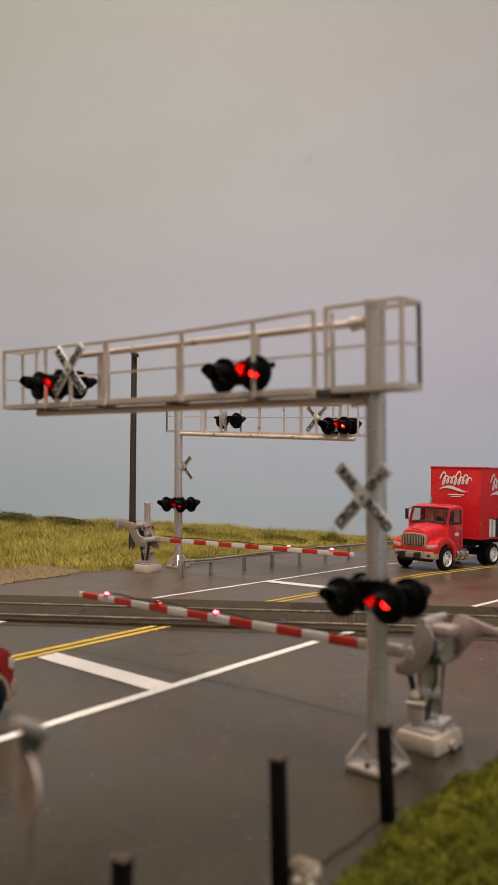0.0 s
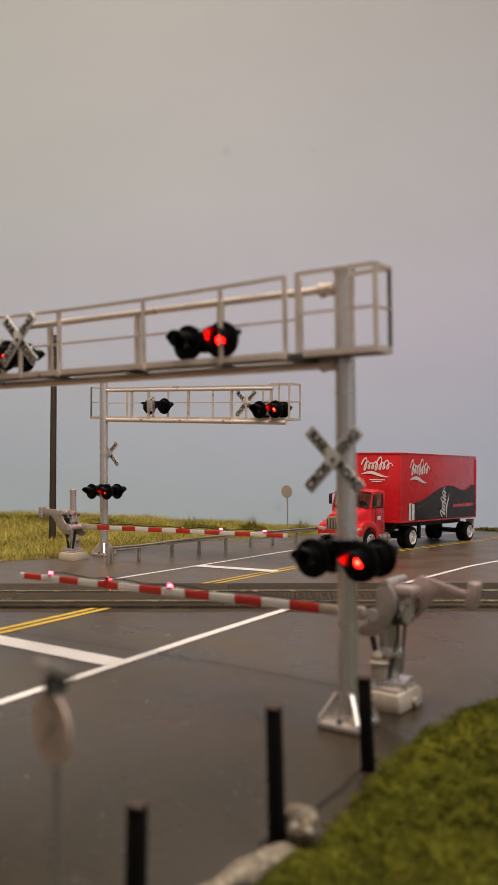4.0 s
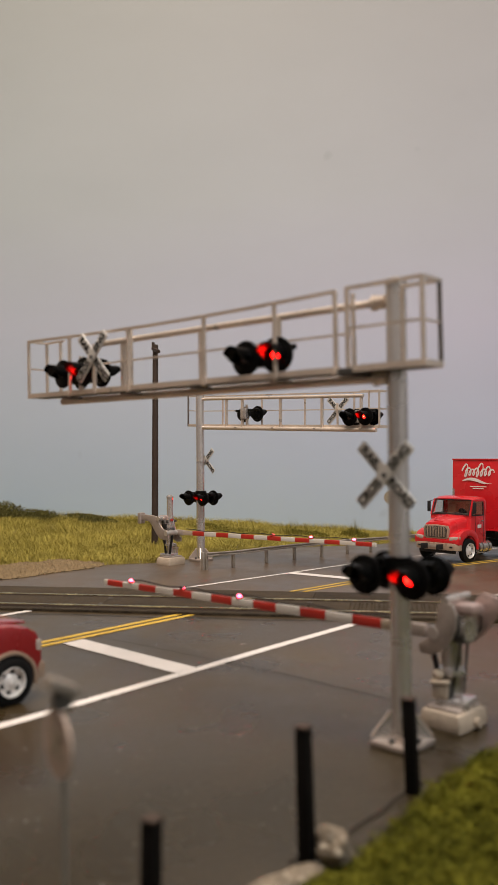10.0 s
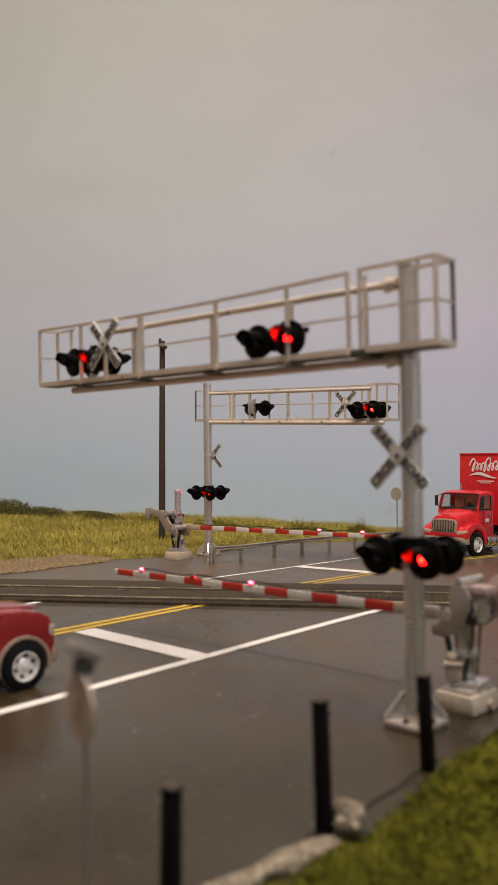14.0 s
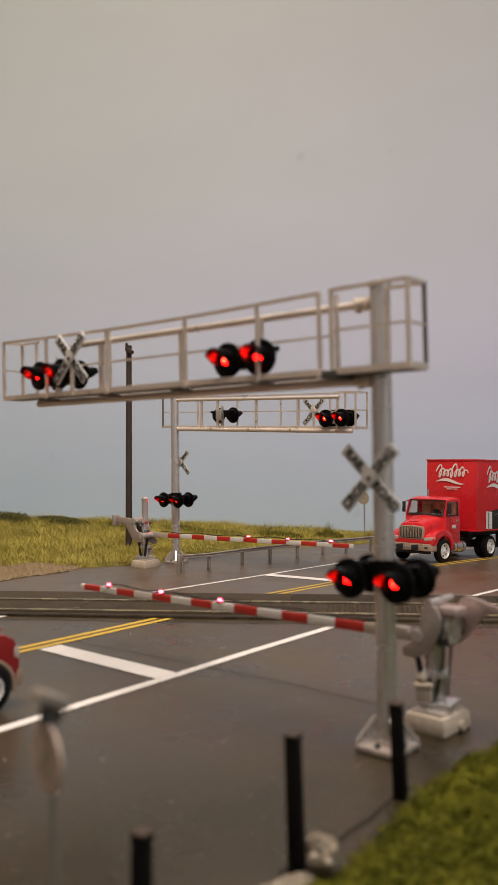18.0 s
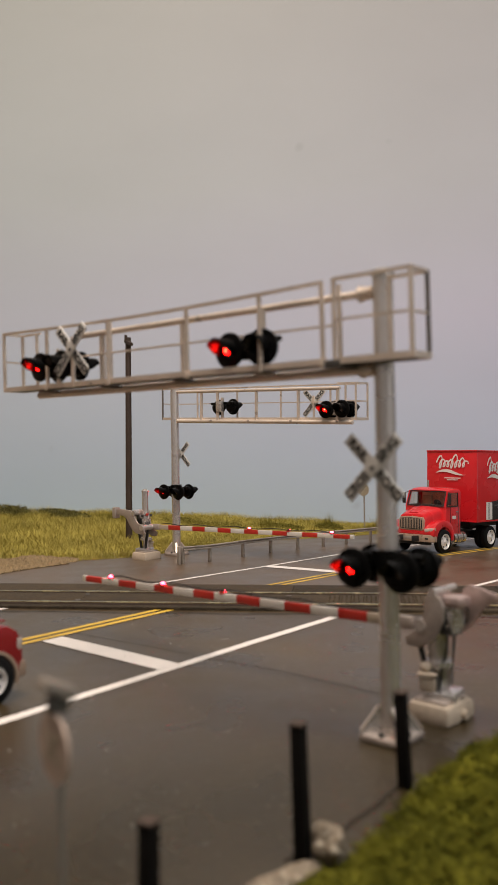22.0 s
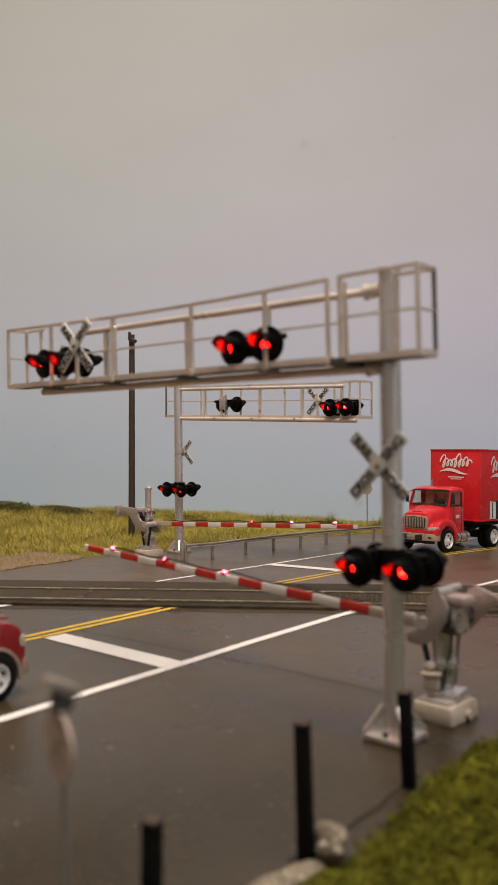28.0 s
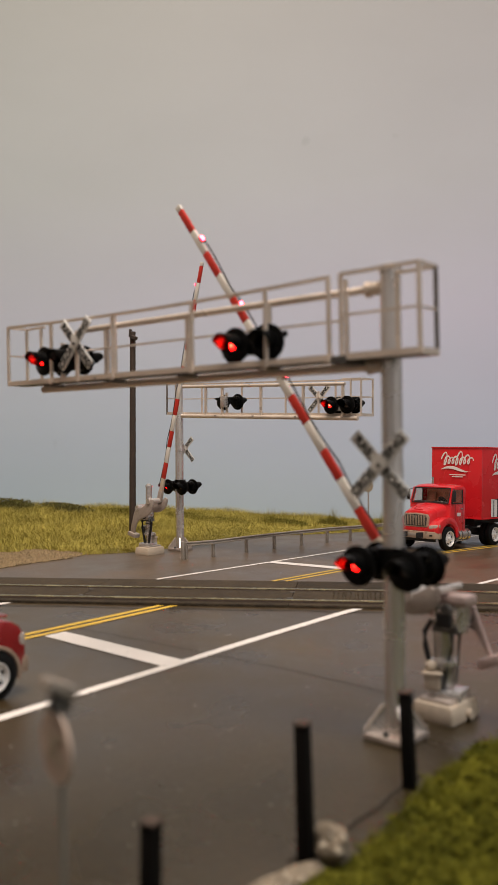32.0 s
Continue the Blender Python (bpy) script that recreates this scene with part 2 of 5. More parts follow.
def sky_paint():
    m = bpy.data.materials.new("painted_sky_board")
    m.use_nodes = True
    nt = m.node_tree
    b = nt.nodes["Principled BSDF"]
    b.inputs["Roughness"].default_value = 0.85
    co, sep = nt.nodes.new("ShaderNodeTexCoord"), nt.nodes.new("ShaderNodeSeparateXYZ")
    nt.links.new(co.outputs["Object"], sep.inputs[0])
    n = nt.nodes.new("ShaderNodeTexNoise")
    n.inputs["Scale"].default_value, n.inputs["Detail"].default_value = 6.0, 3.0
    nt.links.new(co.outputs["Object"], n.inputs["Vector"])
    f = nt.nodes.new("ShaderNodeMath")
    f.operation = "MULTIPLY_ADD"
    f.inputs[1].default_value = 0.035
    nt.links.new(n.outputs["Fac"], f.inputs[0])
    nt.links.new(sep.outputs["Z"], f.inputs[2])
    r = nt.nodes.new("ShaderNodeMapRange")
    r.inputs["From Min"].default_value, r.inputs["From Max"].default_value = 0.0, 0.46
    nt.links.new(f.outputs[0], r.inputs["Value"])
    ramp = nt.nodes.new("ShaderNodeValToRGB")
    cr = ramp.color_ramp
    stops = ((0.0, (0.495, 0.620, 0.715)), (0.15, (0.497, 0.585, 0.712)), (0.38, (0.525, 0.556, 0.66)), (0.6, (0.470, 0.508, 0.537)), (1.0, (0.387, 0.405, 0.400)))
    while len(cr.elements) < len(stops):
        cr.elements.new(0.5)
    for e, (p, c) in zip(cr.elements, stops):
        e.position, e.color = p, (*c, 1)
    nt.links.new(r.outputs["Result"], ramp.inputs["Fac"])
    # broad, faint brush strokes
    mp, st, rng, mul = (nt.nodes.new("ShaderNode" + k) for k in ("Mapping", "TexNoise", "MapRange", "Mix"))
    mp.inputs["Scale"].default_value = (3.0, 3.0, 7.0)
    st.inputs["Scale"].default_value, st.inputs["Detail"].default_value = 2.0, 6.0
    rng.inputs["To Min"].default_value, rng.inputs["To Max"].default_value = 0.93, 1.05
    mul.data_type, mul.blend_type = "RGBA", "MULTIPLY"
    mul.inputs[0].default_value = 1.0
    nt.links.new(co.outputs["Object"], mp.inputs["Vector"])
    nt.links.new(mp.outputs["Vector"], st.inputs["Vector"])
    nt.links.new(st.outputs["Fac"], rng.inputs["Value"])
    nt.links.new(ramp.outputs["Color"], mul.inputs[6])
    nt.links.new(rng.outputs["Result"], mul.inputs[7])
    # a cooler, greener wash towards one side, pinker towards the other
    side, wash, hue = (nt.nodes.new("ShaderNode" + k) for k in ("MapRange", "Mix", "Mix"))
    side.inputs["From Min"].default_value, side.inputs["From Max"].default_value = -0.24, 0.24
    wash.data_type = hue.data_type = "RGBA"
    hue.blend_type = "MULTIPLY"
    hue.inputs[0].default_value = 1.0
    wash.inputs[6].default_value, wash.inputs[7].default_value = (0.975, 1.0, 0.985, 1), (1.035, 0.985, 1.01, 1)
    nt.links.new(sep.outputs["X"], side.inputs["Value"])
    nt.links.new(side.outputs["Result"], wash.inputs[0])
    nt.links.new(mul.outputs[2], hue.inputs[6])
    nt.links.new(wash.outputs[2], hue.inputs[7])
    # small scuffs
    sc, cut, dark = (nt.nodes.new("ShaderNode" + k) for k in ("TexNoise", "MapRange", "Mix"))
    sc.inputs["Scale"].default_value, sc.inputs["Detail"].default_value = 30.0, 1.0
    cut.inputs["From Min"].default_value, cut.inputs["From Max"].default_value = 0.76, 0.82
    cut.inputs["To Max"].default_value = 0.22
    dark.data_type = "RGBA"
    dark.inputs[7].default_value = (0.16, 0.17, 0.18, 1)
    nt.links.new(co.outputs["Object"], sc.inputs["Vector"])
    nt.links.new(sc.outputs["Fac"], cut.inputs["Value"])
    nt.links.new(cut.outputs["Result"], dark.inputs[0])
    nt.links.new(hue.outputs[2], dark.inputs[6])
    nt.links.new(dark.outputs[2], b.inputs["Base Color"])
    return m


sky_board = sky_paint()

# ---- building helpers ----


def at(x, y, z, rz=0, rx=0, ry=0):
    return pose(x * K, y * K, z * K, rx, ry, rz)


def finish(name, me, material, parent, label, smooth=True):
    me.materials.append(material)
    if smooth:
        me.shade_smooth()
        me.set_sharp_from_angle(angle=radians(35))
    ob = new(name, me)
    if parent is not None:
        ob.parent = parent
    if label:
        ob["label"] = label
    return ob


def part(name, bm, material, parent=None, label="", m=None, smooth=True):
    """One mesh object under a thing or a part, from a bmesh in full-size metres."""
    bmesh.ops.scale(bm, vec=(K, K, K), verts=bm.verts)
    me = bpy.data.meshes.new(name)
    bm.to_mesh(me)
    bm.free()
    ob = finish(name, me, material, parent, label, smooth)
    if m is not None:
        ob.matrix_basis = m
    return ob


def thing(name, m, label, category, group=""):
    ob = new(name)
    ob.empty_display_size = 0.005
    ob.matrix_basis = m
    return tagged(ob, label, category, group)


def box(c, s, bevel=0.0, rot=None, bm=None, taper=None):
    """A box about c with the sizes s; taper: x and y scale of its top."""
    bm = bm or bmesh.new()
    vs = bmesh.ops.create_cube(bm, size=1)["verts"]
    for v in vs:
        if taper and v.co.z > 0:
            v.co.x *= taper[0]
            v.co.y *= taper[1]
        v.co = Vector((v.co.x * s[0], v.co.y * s[1], v.co.z * s[2]))
    if bevel:
        es = list({e for v in vs for e in v.link_edges})
        vs = [g for g in bmesh.ops.bevel(bm, geom=es, offset=bevel, segments=2, affect="EDGES", profile=0.6)["verts"]]
    m = Matrix.Translation(c)
    if rot is not None:
        m = m @ Euler([radians(a) for a in rot]).to_matrix().to_4x4()
    bmesh.ops.transform(bm, matrix=m, verts=vs)
    return bm


def rod(a, b, r, n=12, r2=None, bm=None):
    """A round bar from a to b."""
    bm = bm or bmesh.new()
    a, b = Vector(a), Vector(b)
    d = b - a
    m = Matrix.Translation((a + b) / 2) @ d.to_track_quat("Z", "Y").to_matrix().to_4x4()
    bmesh.ops.create_cone(bm, cap_ends=True, segments=n, radius1=r, radius2=r if r2 is None else r2, depth=d.length, matrix=m)
    return bm


def bar(a, b, w, h, bm=None):
    """A square bar from a to b, w wide and h high."""
    bm = bm or bmesh.new()
    a, b = Vector(a), Vector(b)
    d = b - a
    vs = bmesh.ops.create_cube(bm, size=1)["verts"]
    for v in vs:
        v.co = Vector((v.co.x * w, v.co.y * h, v.co.z * d.length))
    m = Matrix.Translation((a + b) / 2) @ d.to_track_quat("Z", "Y").to_matrix().to_4x4()
    bmesh.ops.transform(bm, matrix=m, verts=vs)
    return bm


def ball(c, r, seg=16, ring=10, s=(1, 1, 1), bm=None):
    bm = bm or bmesh.new()
    bmesh.ops.create_uvsphere(bm, u_segments=seg, v_segments=ring, radius=r, matrix=Matrix.Translation(c) @ Matrix.Diagonal((*s, 1)))
    return bm


def prism(points, axis, lo, hi, bevel=0.0, bm=None):
    """A solid with an outline of 2D points, drawn out along an axis from lo to hi."""
    bm = bm or bmesh.new()

    def put(p, w):
        return {"x": (w, p[0], p[1]), "y": (p[0], w, p[1]), "z": (p[0], p[1], w)}[axis]
    low = [bm.verts.new(put(p, lo)) for p in points]
    top = [bm.verts.new(put(p, hi)) for p in points]
    faces = [bm.faces.new(low), bm.faces.new(top[::-1])]
    n = len(points)
    faces += [bm.faces.new((low[i], top[i], top[(i + 1) % n], low[(i + 1) % n])) for i in range(n)]
    bmesh.ops.recalc_face_normals(bm, faces=faces)
    if bevel:
        bmesh.ops.bevel(bm, geom=list({e for f in faces for e in f.edges}), offset=bevel, segments=2, affect="EDGES", profile=0.6)
    return bm


def hose(points, r, n=8):
    """A bent round bar through points."""
    bm = bmesh.new()
    pts = [Vector(p) for p in points]
    rings = []
    for i, p in enumerate(pts):
        d = (pts[min(i + 1, len(pts) - 1)] - pts[max(i - 1, 0)]).normalized()
        q = d.to_track_quat("Z", "Y")
        rings.append([bm.verts.new(p + q @ Vector((r * math.cos(2 * math.pi * k / n), r * math.sin(2 * math.pi * k / n), 0))) for k in range(n)])
    for a, b in zip(rings, rings[1:]):
        for k in range(n):
            bm.faces.new((a[k], a[(k + 1) % n], b[(k + 1) % n], b[k]))
    bm.faces.new(rings[0][::-1])
    bm.faces.new(rings[-1])
    bmesh.ops.recalc_face_normals(bm, faces=bm.faces)
    return bm


def lathe(profile, axis_from, axis_to, n=20):
    """A turned solid: profile rows (distance along the axis, radius)."""
    bm = bmesh.new()
    a, b = Vector(axis_from), Vector(axis_to)
    d = (b - a).normalized()
    q = d.to_track_quat("Z", "Y")
    rings = [[bm.verts.new(a + d * s + q @ Vector((r * math.cos(2 * math.pi * k / n), r * math.sin(2 * math.pi * k / n), 0))) for k in range(n)] for s, r in profile]
    for u, v in zip(rings, rings[1:]):
        for k in range(n):
            bm.faces.new((u[k], u[(k + 1) % n], v[(k + 1) % n], v[k]))
    bm.faces.new(rings[0][::-1])
    bm.faces.new(rings[-1])
    bmesh.ops.recalc_face_normals(bm, faces=bm.faces)
    return bm


def lettering(text, size, material, parent, m, depth=0.012):
    """Words as a thin mesh, centred, in the xy plane of m."""
    cu = bpy.data.curves.new("lettering", "FONT")
    cu.body, cu.size, cu.extrude, cu.align_x, cu.align_y = text, size * K, depth * K, "CENTER", "CENTER"
    cu.offset = 0.03 * size * K
    tmp = bpy.data.objects.new("lettering", cu)
    me = bpy.data.meshes.new_from_object(tmp)
    bpy.data.objects.remove(tmp)
    me.materials.clear()
    ob = finish("lettering", me, material, parent, "", False)
    ob.matrix_basis = m
    return ob


def sstep(a, b, v):
    t = max(0.0, min(1.0, (v - a) / (b - a)))
    return t * t * (3 - 2 * t)


def ground_height(x, y):
    """The asphalt falls beyond the tracks and towards the ditch beside the near verge."""
    z = -0.033 * max(0.0, y - 20.0) - 0.40 * sstep(-3.0, 0.9, x) * sstep(0.3, -4.6, y)
    return z - 0.12 * sstep(-0.9, -0.3, x) * sstep(0.3, 1.2, y) * sstep(5.0, 3.0, y)


def strip(points, width, lift, name, material, parent):
    """A painted line on the ground through (x, y) points."""
    bm = bmesh.new()
    pts = [Vector(p) for p in points]
    fine = [pts[0]]
    for a, b in zip(pts, pts[1:]):
        n = max(1, int((b - a).length / 1.0))
        fine += [a.lerp(b, (i + 1) / n) for i in range(n)]
    left, right = [], []
    for i, p in enumerate(fine):
        d = (fine[min(i + 1, len(fine) - 1)] - fine[max(i - 1, 0)]).normalized()
        s = Vector((-d.y, d.x)) * width / 2
        for row, q in ((left, p + s), (right, p - s)):
            row.append(bm.verts.new((q.x, q.y, ground_height(q.x, q.y) + lift)))
    for i in range(len(fine) - 1):
        bm.faces.new((right[i], right[i + 1], left[i + 1], left[i]))
    return part(name, bm, material, parent, smooth=False)

# ---- the setting ----
VIEW = Vector((-0.616, 0.788))
BOARD_AT = Vector((7.3, -12.7)) + VIEW * 56.5


def board_depth(x, y):
    return (Vector((x, y)) - BOARD_AT).dot(VIEW)


def make_ground():
    n, bm = 150, bmesh.new()
    side = Vector((VIEW.y, -VIEW.x))
    grid = []
    for i in range(n + 1):
        row = []
        for j in range(n + 1):
            p = BOARD_AT + VIEW * (-84 + 84.0 * i / n) + side * (-59 + 118.0 * j / n)
            row.append(bm.verts.new((p.x, p.y, ground_height(p.x, p.y))))
        grid.append(row)
    for i in range(n):
        for j in range(n):
            bm.faces.new((grid[i][j], grid[i][j + 1], grid[i + 1][j + 1], grid[i + 1][j]))
    bmesh.ops.recalc_face_normals(bm, faces=bm.faces)
    ob = part("ground", bm, asphalt)
    if ob.data.polygons[0].normal.z < 0:
        ob.data.flip_normals()
    # the road beyond the railway has a lighter, browner surface
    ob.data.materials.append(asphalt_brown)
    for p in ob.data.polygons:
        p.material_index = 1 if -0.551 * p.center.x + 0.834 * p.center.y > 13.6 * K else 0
    return tagged(ob, "worn dark grey asphalt of the road and its shoulders", "road", kind="structure")


ground = make_ground()


def wall(name, c, s, material, label, category="wall"):
    """A slab in true metres."""
    bm = bmesh.new()
    bmesh.ops.create_cube(bm, size=1, matrix=Matrix.Translation(c) @ Matrix.Diagonal((*s, 1)))
    me = bpy.data.meshes.new(name)
    bm.to_mesh(me)
    bm.free()
    return tagged(finish(name, me, material, None, "", False), label, category, kind="structure")


def make_backdrop():
    bm = box((0, 0.25, 22.0), (118, 0.5, 58.0))
    ob = part("backdrop", bm, sky_board, None, "", at(BOARD_AT.x, BOARD_AT.y, 0, 38.0), False)
    return tagged(ob, "painted board with a pale grey overcast sky", "backdrop", kind="structure")


make_backdrop()
# unseen walls added around the layout; their tints shape fill and mast reflections
wall("wall_north", (-0.1, 1.07, 0.15), (2.0, 0.06, 1.5), wall_paint, "unseen plain wall added to close the hobby room")
wall("wall_south", (-0.1, -0.87, 0.15), (2.0, 0.06, 1.5), wall_slate, "unseen plain wall added to close the hobby room")
wall("wall_west", (-1.07, 0.1, 0.15), (0.06, 1.88, 1.5), wall_tan, "unseen plain wall added to close the hobby room")
wall("wall_east", (0.87, 0.1, 0.15), (0.06, 1.88, 1.5), wall_blue, "unseen plain wall added to close the hobby room")
wall("ceiling", (-0.1, 0.1, 0.93), (2.0, 2.0, 0.06), ceiling_paint, "plain white ceiling of the hobby room", "ceiling")
wall("floor", (-0.1, 0.1, -0.63), (2.0, 2.0, 0.06), wall_paint, "plain floor of the hobby room", "floor")

# painted lines
road_lines = tagged(new("road_marking"), "white and yellow lines painted on the asphalt", "road marking", kind="structure")
road_lines.empty_display_size = 0.005
FAR = Vector((math.sin(radians(5.0)), math.cos(radians(5.0))))


def ahead(x, y, d):
    return (x + FAR.x * d, y + FAR.y * d)


strip([(-6.08, -18), (-6.12, -3.6), (-6.2, -1.6), (-6.28, 1.0), (-6.40, 3.6), (-6.49, 7.5), (-6.45, 9.1)], 0.27, 0.012, "edge_line", line_white, road_lines)
strip([(-15.66, -12), (-15.64, 2.95)], 0.26, 0.012, "edge_line", line_white, road_lines)
strip([(-10.98, -14), (-11.14, 5.65)], 0.20, 0.012, "centre_line", line_yellow, road_lines)
strip([(-11.35, -14), (-11.5, 5.75)], 0.20, 0.012, "centre_line", line_yellow, road_lines)
strip([(-10.9, 0.80), (-6.40, 0.80)], 0.66, 0.016, "stop_bar", line_white, road_lines)
strip([(-15.15, 8.3), (-14.55, 14.0), ahead(-14.55, 14.0, 26)], 0.18, 0.012, "edge_line", line_white, road_lines)
strip([(-5.55, 14.6), ahead(-5.55, 14.6, 26)], 0.2, 0.012, "edge_line", line_white, road_lines)
strip([(-11.58, 10.3), ahead(-11.58, 10.3, 30)], 0.14, 0.012, "centre_line", line_yellow, road_lines)
strip([(-11.2, 10.5), ahead(-11.2, 10.5, 30)], 0.14, 0.012, "centre_line", line_yellow, road_lines)
strip([(-14.45, 14.1), (-10.95, 14.55)], 0.5, 0.016, "stop_bar", line_white, road_lines)

# the railway across the road
TRACK, ACROSS = Vector((0.834, 0.551)), Vector((-0.551, 0.834))


def on_track(u, n):
    p = TRACK * u + ACROSS * n
    return p.x, p.y


def make_track():
    m = at(*on_track(-2, 12.05), 0, math.degrees(math.atan2(TRACK.y, TRACK.x)))
    t = thing("railway_track", m, "railway track set flush in a rubber road crossing", "railway track")
    for v in (-0.92, 0.92):
        rail = part("rail", box((0, v, 0.05), (90, 0.16, 0.16), 0.02), rail_side, t, "rusty steel rail with a bright top")
        part("rail_head", box((0, v, 0.14), (90, 0.145, 0.03), 0.008), rail_steel, rail, "bright worn rail head")
    for k in range(-5, 6):
        u = -6.2 + 6.8 * k + 2.0
        for lo, hi, top in ((-1.42, -1.06, 0.085), (-0.76, 0.76, 0.115), (1.08, 2.52, 0.13)):
            w = hi - lo
            bm = box((u, (lo + hi) / 2, top / 2 - 0.02), (6.785, w, top + 0.04), 0.012)
            part("crossing_panel", bm, panel_rubber, t, "")
        for s in (-0.5, 0.5):
            part("bolt_plate", box((u + 3.36, s, 0.118), (0.16, 0.14, 0.02), 0.005), dark_metal, t)
    # rows of raised studs on the middle panels
    verts, faces = [], []
    for i in range(34):
        for j in range(6):
            u, v = 0.5 + i * 0.13 + 0.02 * (i * 7 % 3), -0.60 + j * 0.24
            k = len(verts)
            verts += [(a * K, b * K, c * K) for c in (0.112, 0.132) for a, b in ((u - 0.03, v - 0.07), (u + 0.03, v - 0.07), (u + 0.03, v + 0.07), (u - 0.03, v + 0.07))]
            faces += [(k + 4, k + 5, k + 6, k + 7)] + [(k + a, k + (a + 1) % 4, k + 4 + (a + 1) % 4, k + 4 + a) for a in range(4)]
    me = bpy.data.meshes.new("tread_studs")
    me.from_pydata(verts, [], faces)
    studs = finish("tread_studs", me, panel_rubber, t, "small raised rubber studs", False)
    studs["kind"] = "stuff"
    return t


make_track()

# seam in the asphalt beside the crossing
crack = strip([on_track(-22 + 1.1 * k, 10.16 + 0.07 * math.sin(k * 1.9) + 0.05 * math.sin(k * 4.3)) for k in range(34)], 0.06, 0.010, "asphalt_seam", ink, None)
tagged(crack, "dark seam between asphalt and crossing", "seam", kind="structure")

fissure = strip([(-10.9, 1.62), (-8.6, 1.80), (-6.4, 1.93), (-4.3, 2.08), (-2.2, 2.06), (-0.9, 2.0)], 0.022, 0.008, "asphalt_fissure", crack_grey, None)
tagged(fissure, "thin dark crack across the asphalt lane", "crack", kind="structure")


def road_dust():
    """Tiny pale flakes of dust and scenery foam lying about on the asphalt."""
    rng = np.random.RandomState(21)
    verts, faces = [], []
    for _ in range(420):
        x, y = rng.uniform(-10.5, 0.4), rng.uniform(-6.5, 8.5)
        z, r, a = ground_height(x, y) + 0.012, 0.009 + 0.017 * rng.rand() ** 3, rng.uniform(0, 3.1)
        i = len(verts)
        verts += [((x + r * math.cos(a + k * 1.57) * (1.0, 0.6)[k % 2]) * K, (y + r * math.sin(a + k * 1.57)) * K, z * K) for k in range(4)] + [(x * K, y * K, (z + r) * K)]
        faces += [(i + k, i + (k + 1) % 4, i + 4) for k in range(4)]
    me = bpy.data.meshes.new("dust_flakes")
    me.from_pydata(verts, [], faces)
    tagged(finish("dust_flakes", me, dust_pale, None, "", False), "tiny pale dust flakes scattered on the asphalt", "dust", kind="stuff")


road_dust()

# ---- crossing signals ----


def lamp_head(name, x, y, z, face, parent, flash=None, reflecting=True, turn=0):
    """A black hooded lamp with a round background; face -1 looks to -y, 1 to +y. Its bulb shows a lit or a dark half."""
    f = face
    body = part(name, lathe([(0, 0.16), (0.06, 0.25), (0.2, 0.26), (0.23, 0.35), (0.27, 0.35), (0.28, 0.33)], (x, y - f * 0.25, z), (x, y + f, z), 24),
                lamp_black, parent, "black round lamp with a hood")
    bm = bmesh.new()
    n, arc = 14, []
    for ring_r in (0.215, 0.19):
        for d, lo, hi in ((0.03, -35, 215), (0.24, -15, 195), (0.43, 22, 158)):
            arc.append([bm.verts.new((x + ring_r * math.cos(radians(lo + (hi - lo) * k / n)), y + f * d, z + ring_r * math.sin(radians(lo + (hi - lo) * k / n)))) for k in range(n + 1)])
    for a, b in ((0, 1), (1, 2), (3, 4), (4, 5), (2, 5), (0, 3)):
        for k in range(n):
            bm.faces.new((arc[a][k], arc[a][k + 1], arc[b][k + 1], arc[b][k]))
    for k in (0, n):
        for a, b in ((0, 1), (1, 2)):
            bm.faces.new((arc[a][k], arc[b][k], arc[b + 3][k], arc[a + 3][k]))
    bmesh.ops.recalc_face_normals(bm, faces=bm.faces)
    part("hood", bm, lamp_black, body)
    if reflecting:
        # roundish paler patch added where the hood would mirror the bulb
        bm, arc = bmesh.new(), []
        for dd, lo, hi in ((0.14, 140, 180), (0.20, 128, 188), (0.28, 124, 186), (0.345, 134, 168)):
            arc.append([bm.verts.new((x + 0.186 * math.cos(radians(lo + (hi - lo) * k / n)), y + f * dd, z + 0.186 * math.sin(radians(lo + (hi - lo) * k / n)))) for k in range(n + 1)])
        for a, b in ((0, 1), (1, 2), (2, 3)):
            for k in range(n):
                bm.faces.new((arc[a][k], arc[a][k + 1], arc[b][k + 1], arc[b][k]))
        part("hood_reflection", bm, reflection_grey, body, "grey patch standing in for the lamp reflection inside the hood")
    bulb = part("bulb", ball((0, 0, 0), 0.115, 20, 16, (1, 1, 1)), unlit_red, body, "round red bulb of a flashing lamp")
    bulb.matrix_basis = at(x, y - f * 0.015, z, 0 if f < 0 else 180)
    if flash:
        bulb.data.materials.append(lit_red)
        bulb.data.materials.append(lit_core)
        for p in bulb.data.polygons:
            p.material_index = 2 if p.center.y < -0.107 * K else 1 if p.center.y < -0.074 * K else 0
        FLASHERS.append((bulb, (x, y - f * 0.015, z), 0 if f < 0 else 180, flash))
    if turn:
        body.matrix_basis = at(x, y, z, turn) @ at(-x, -y, -z)
    return body


FLASHERS = []


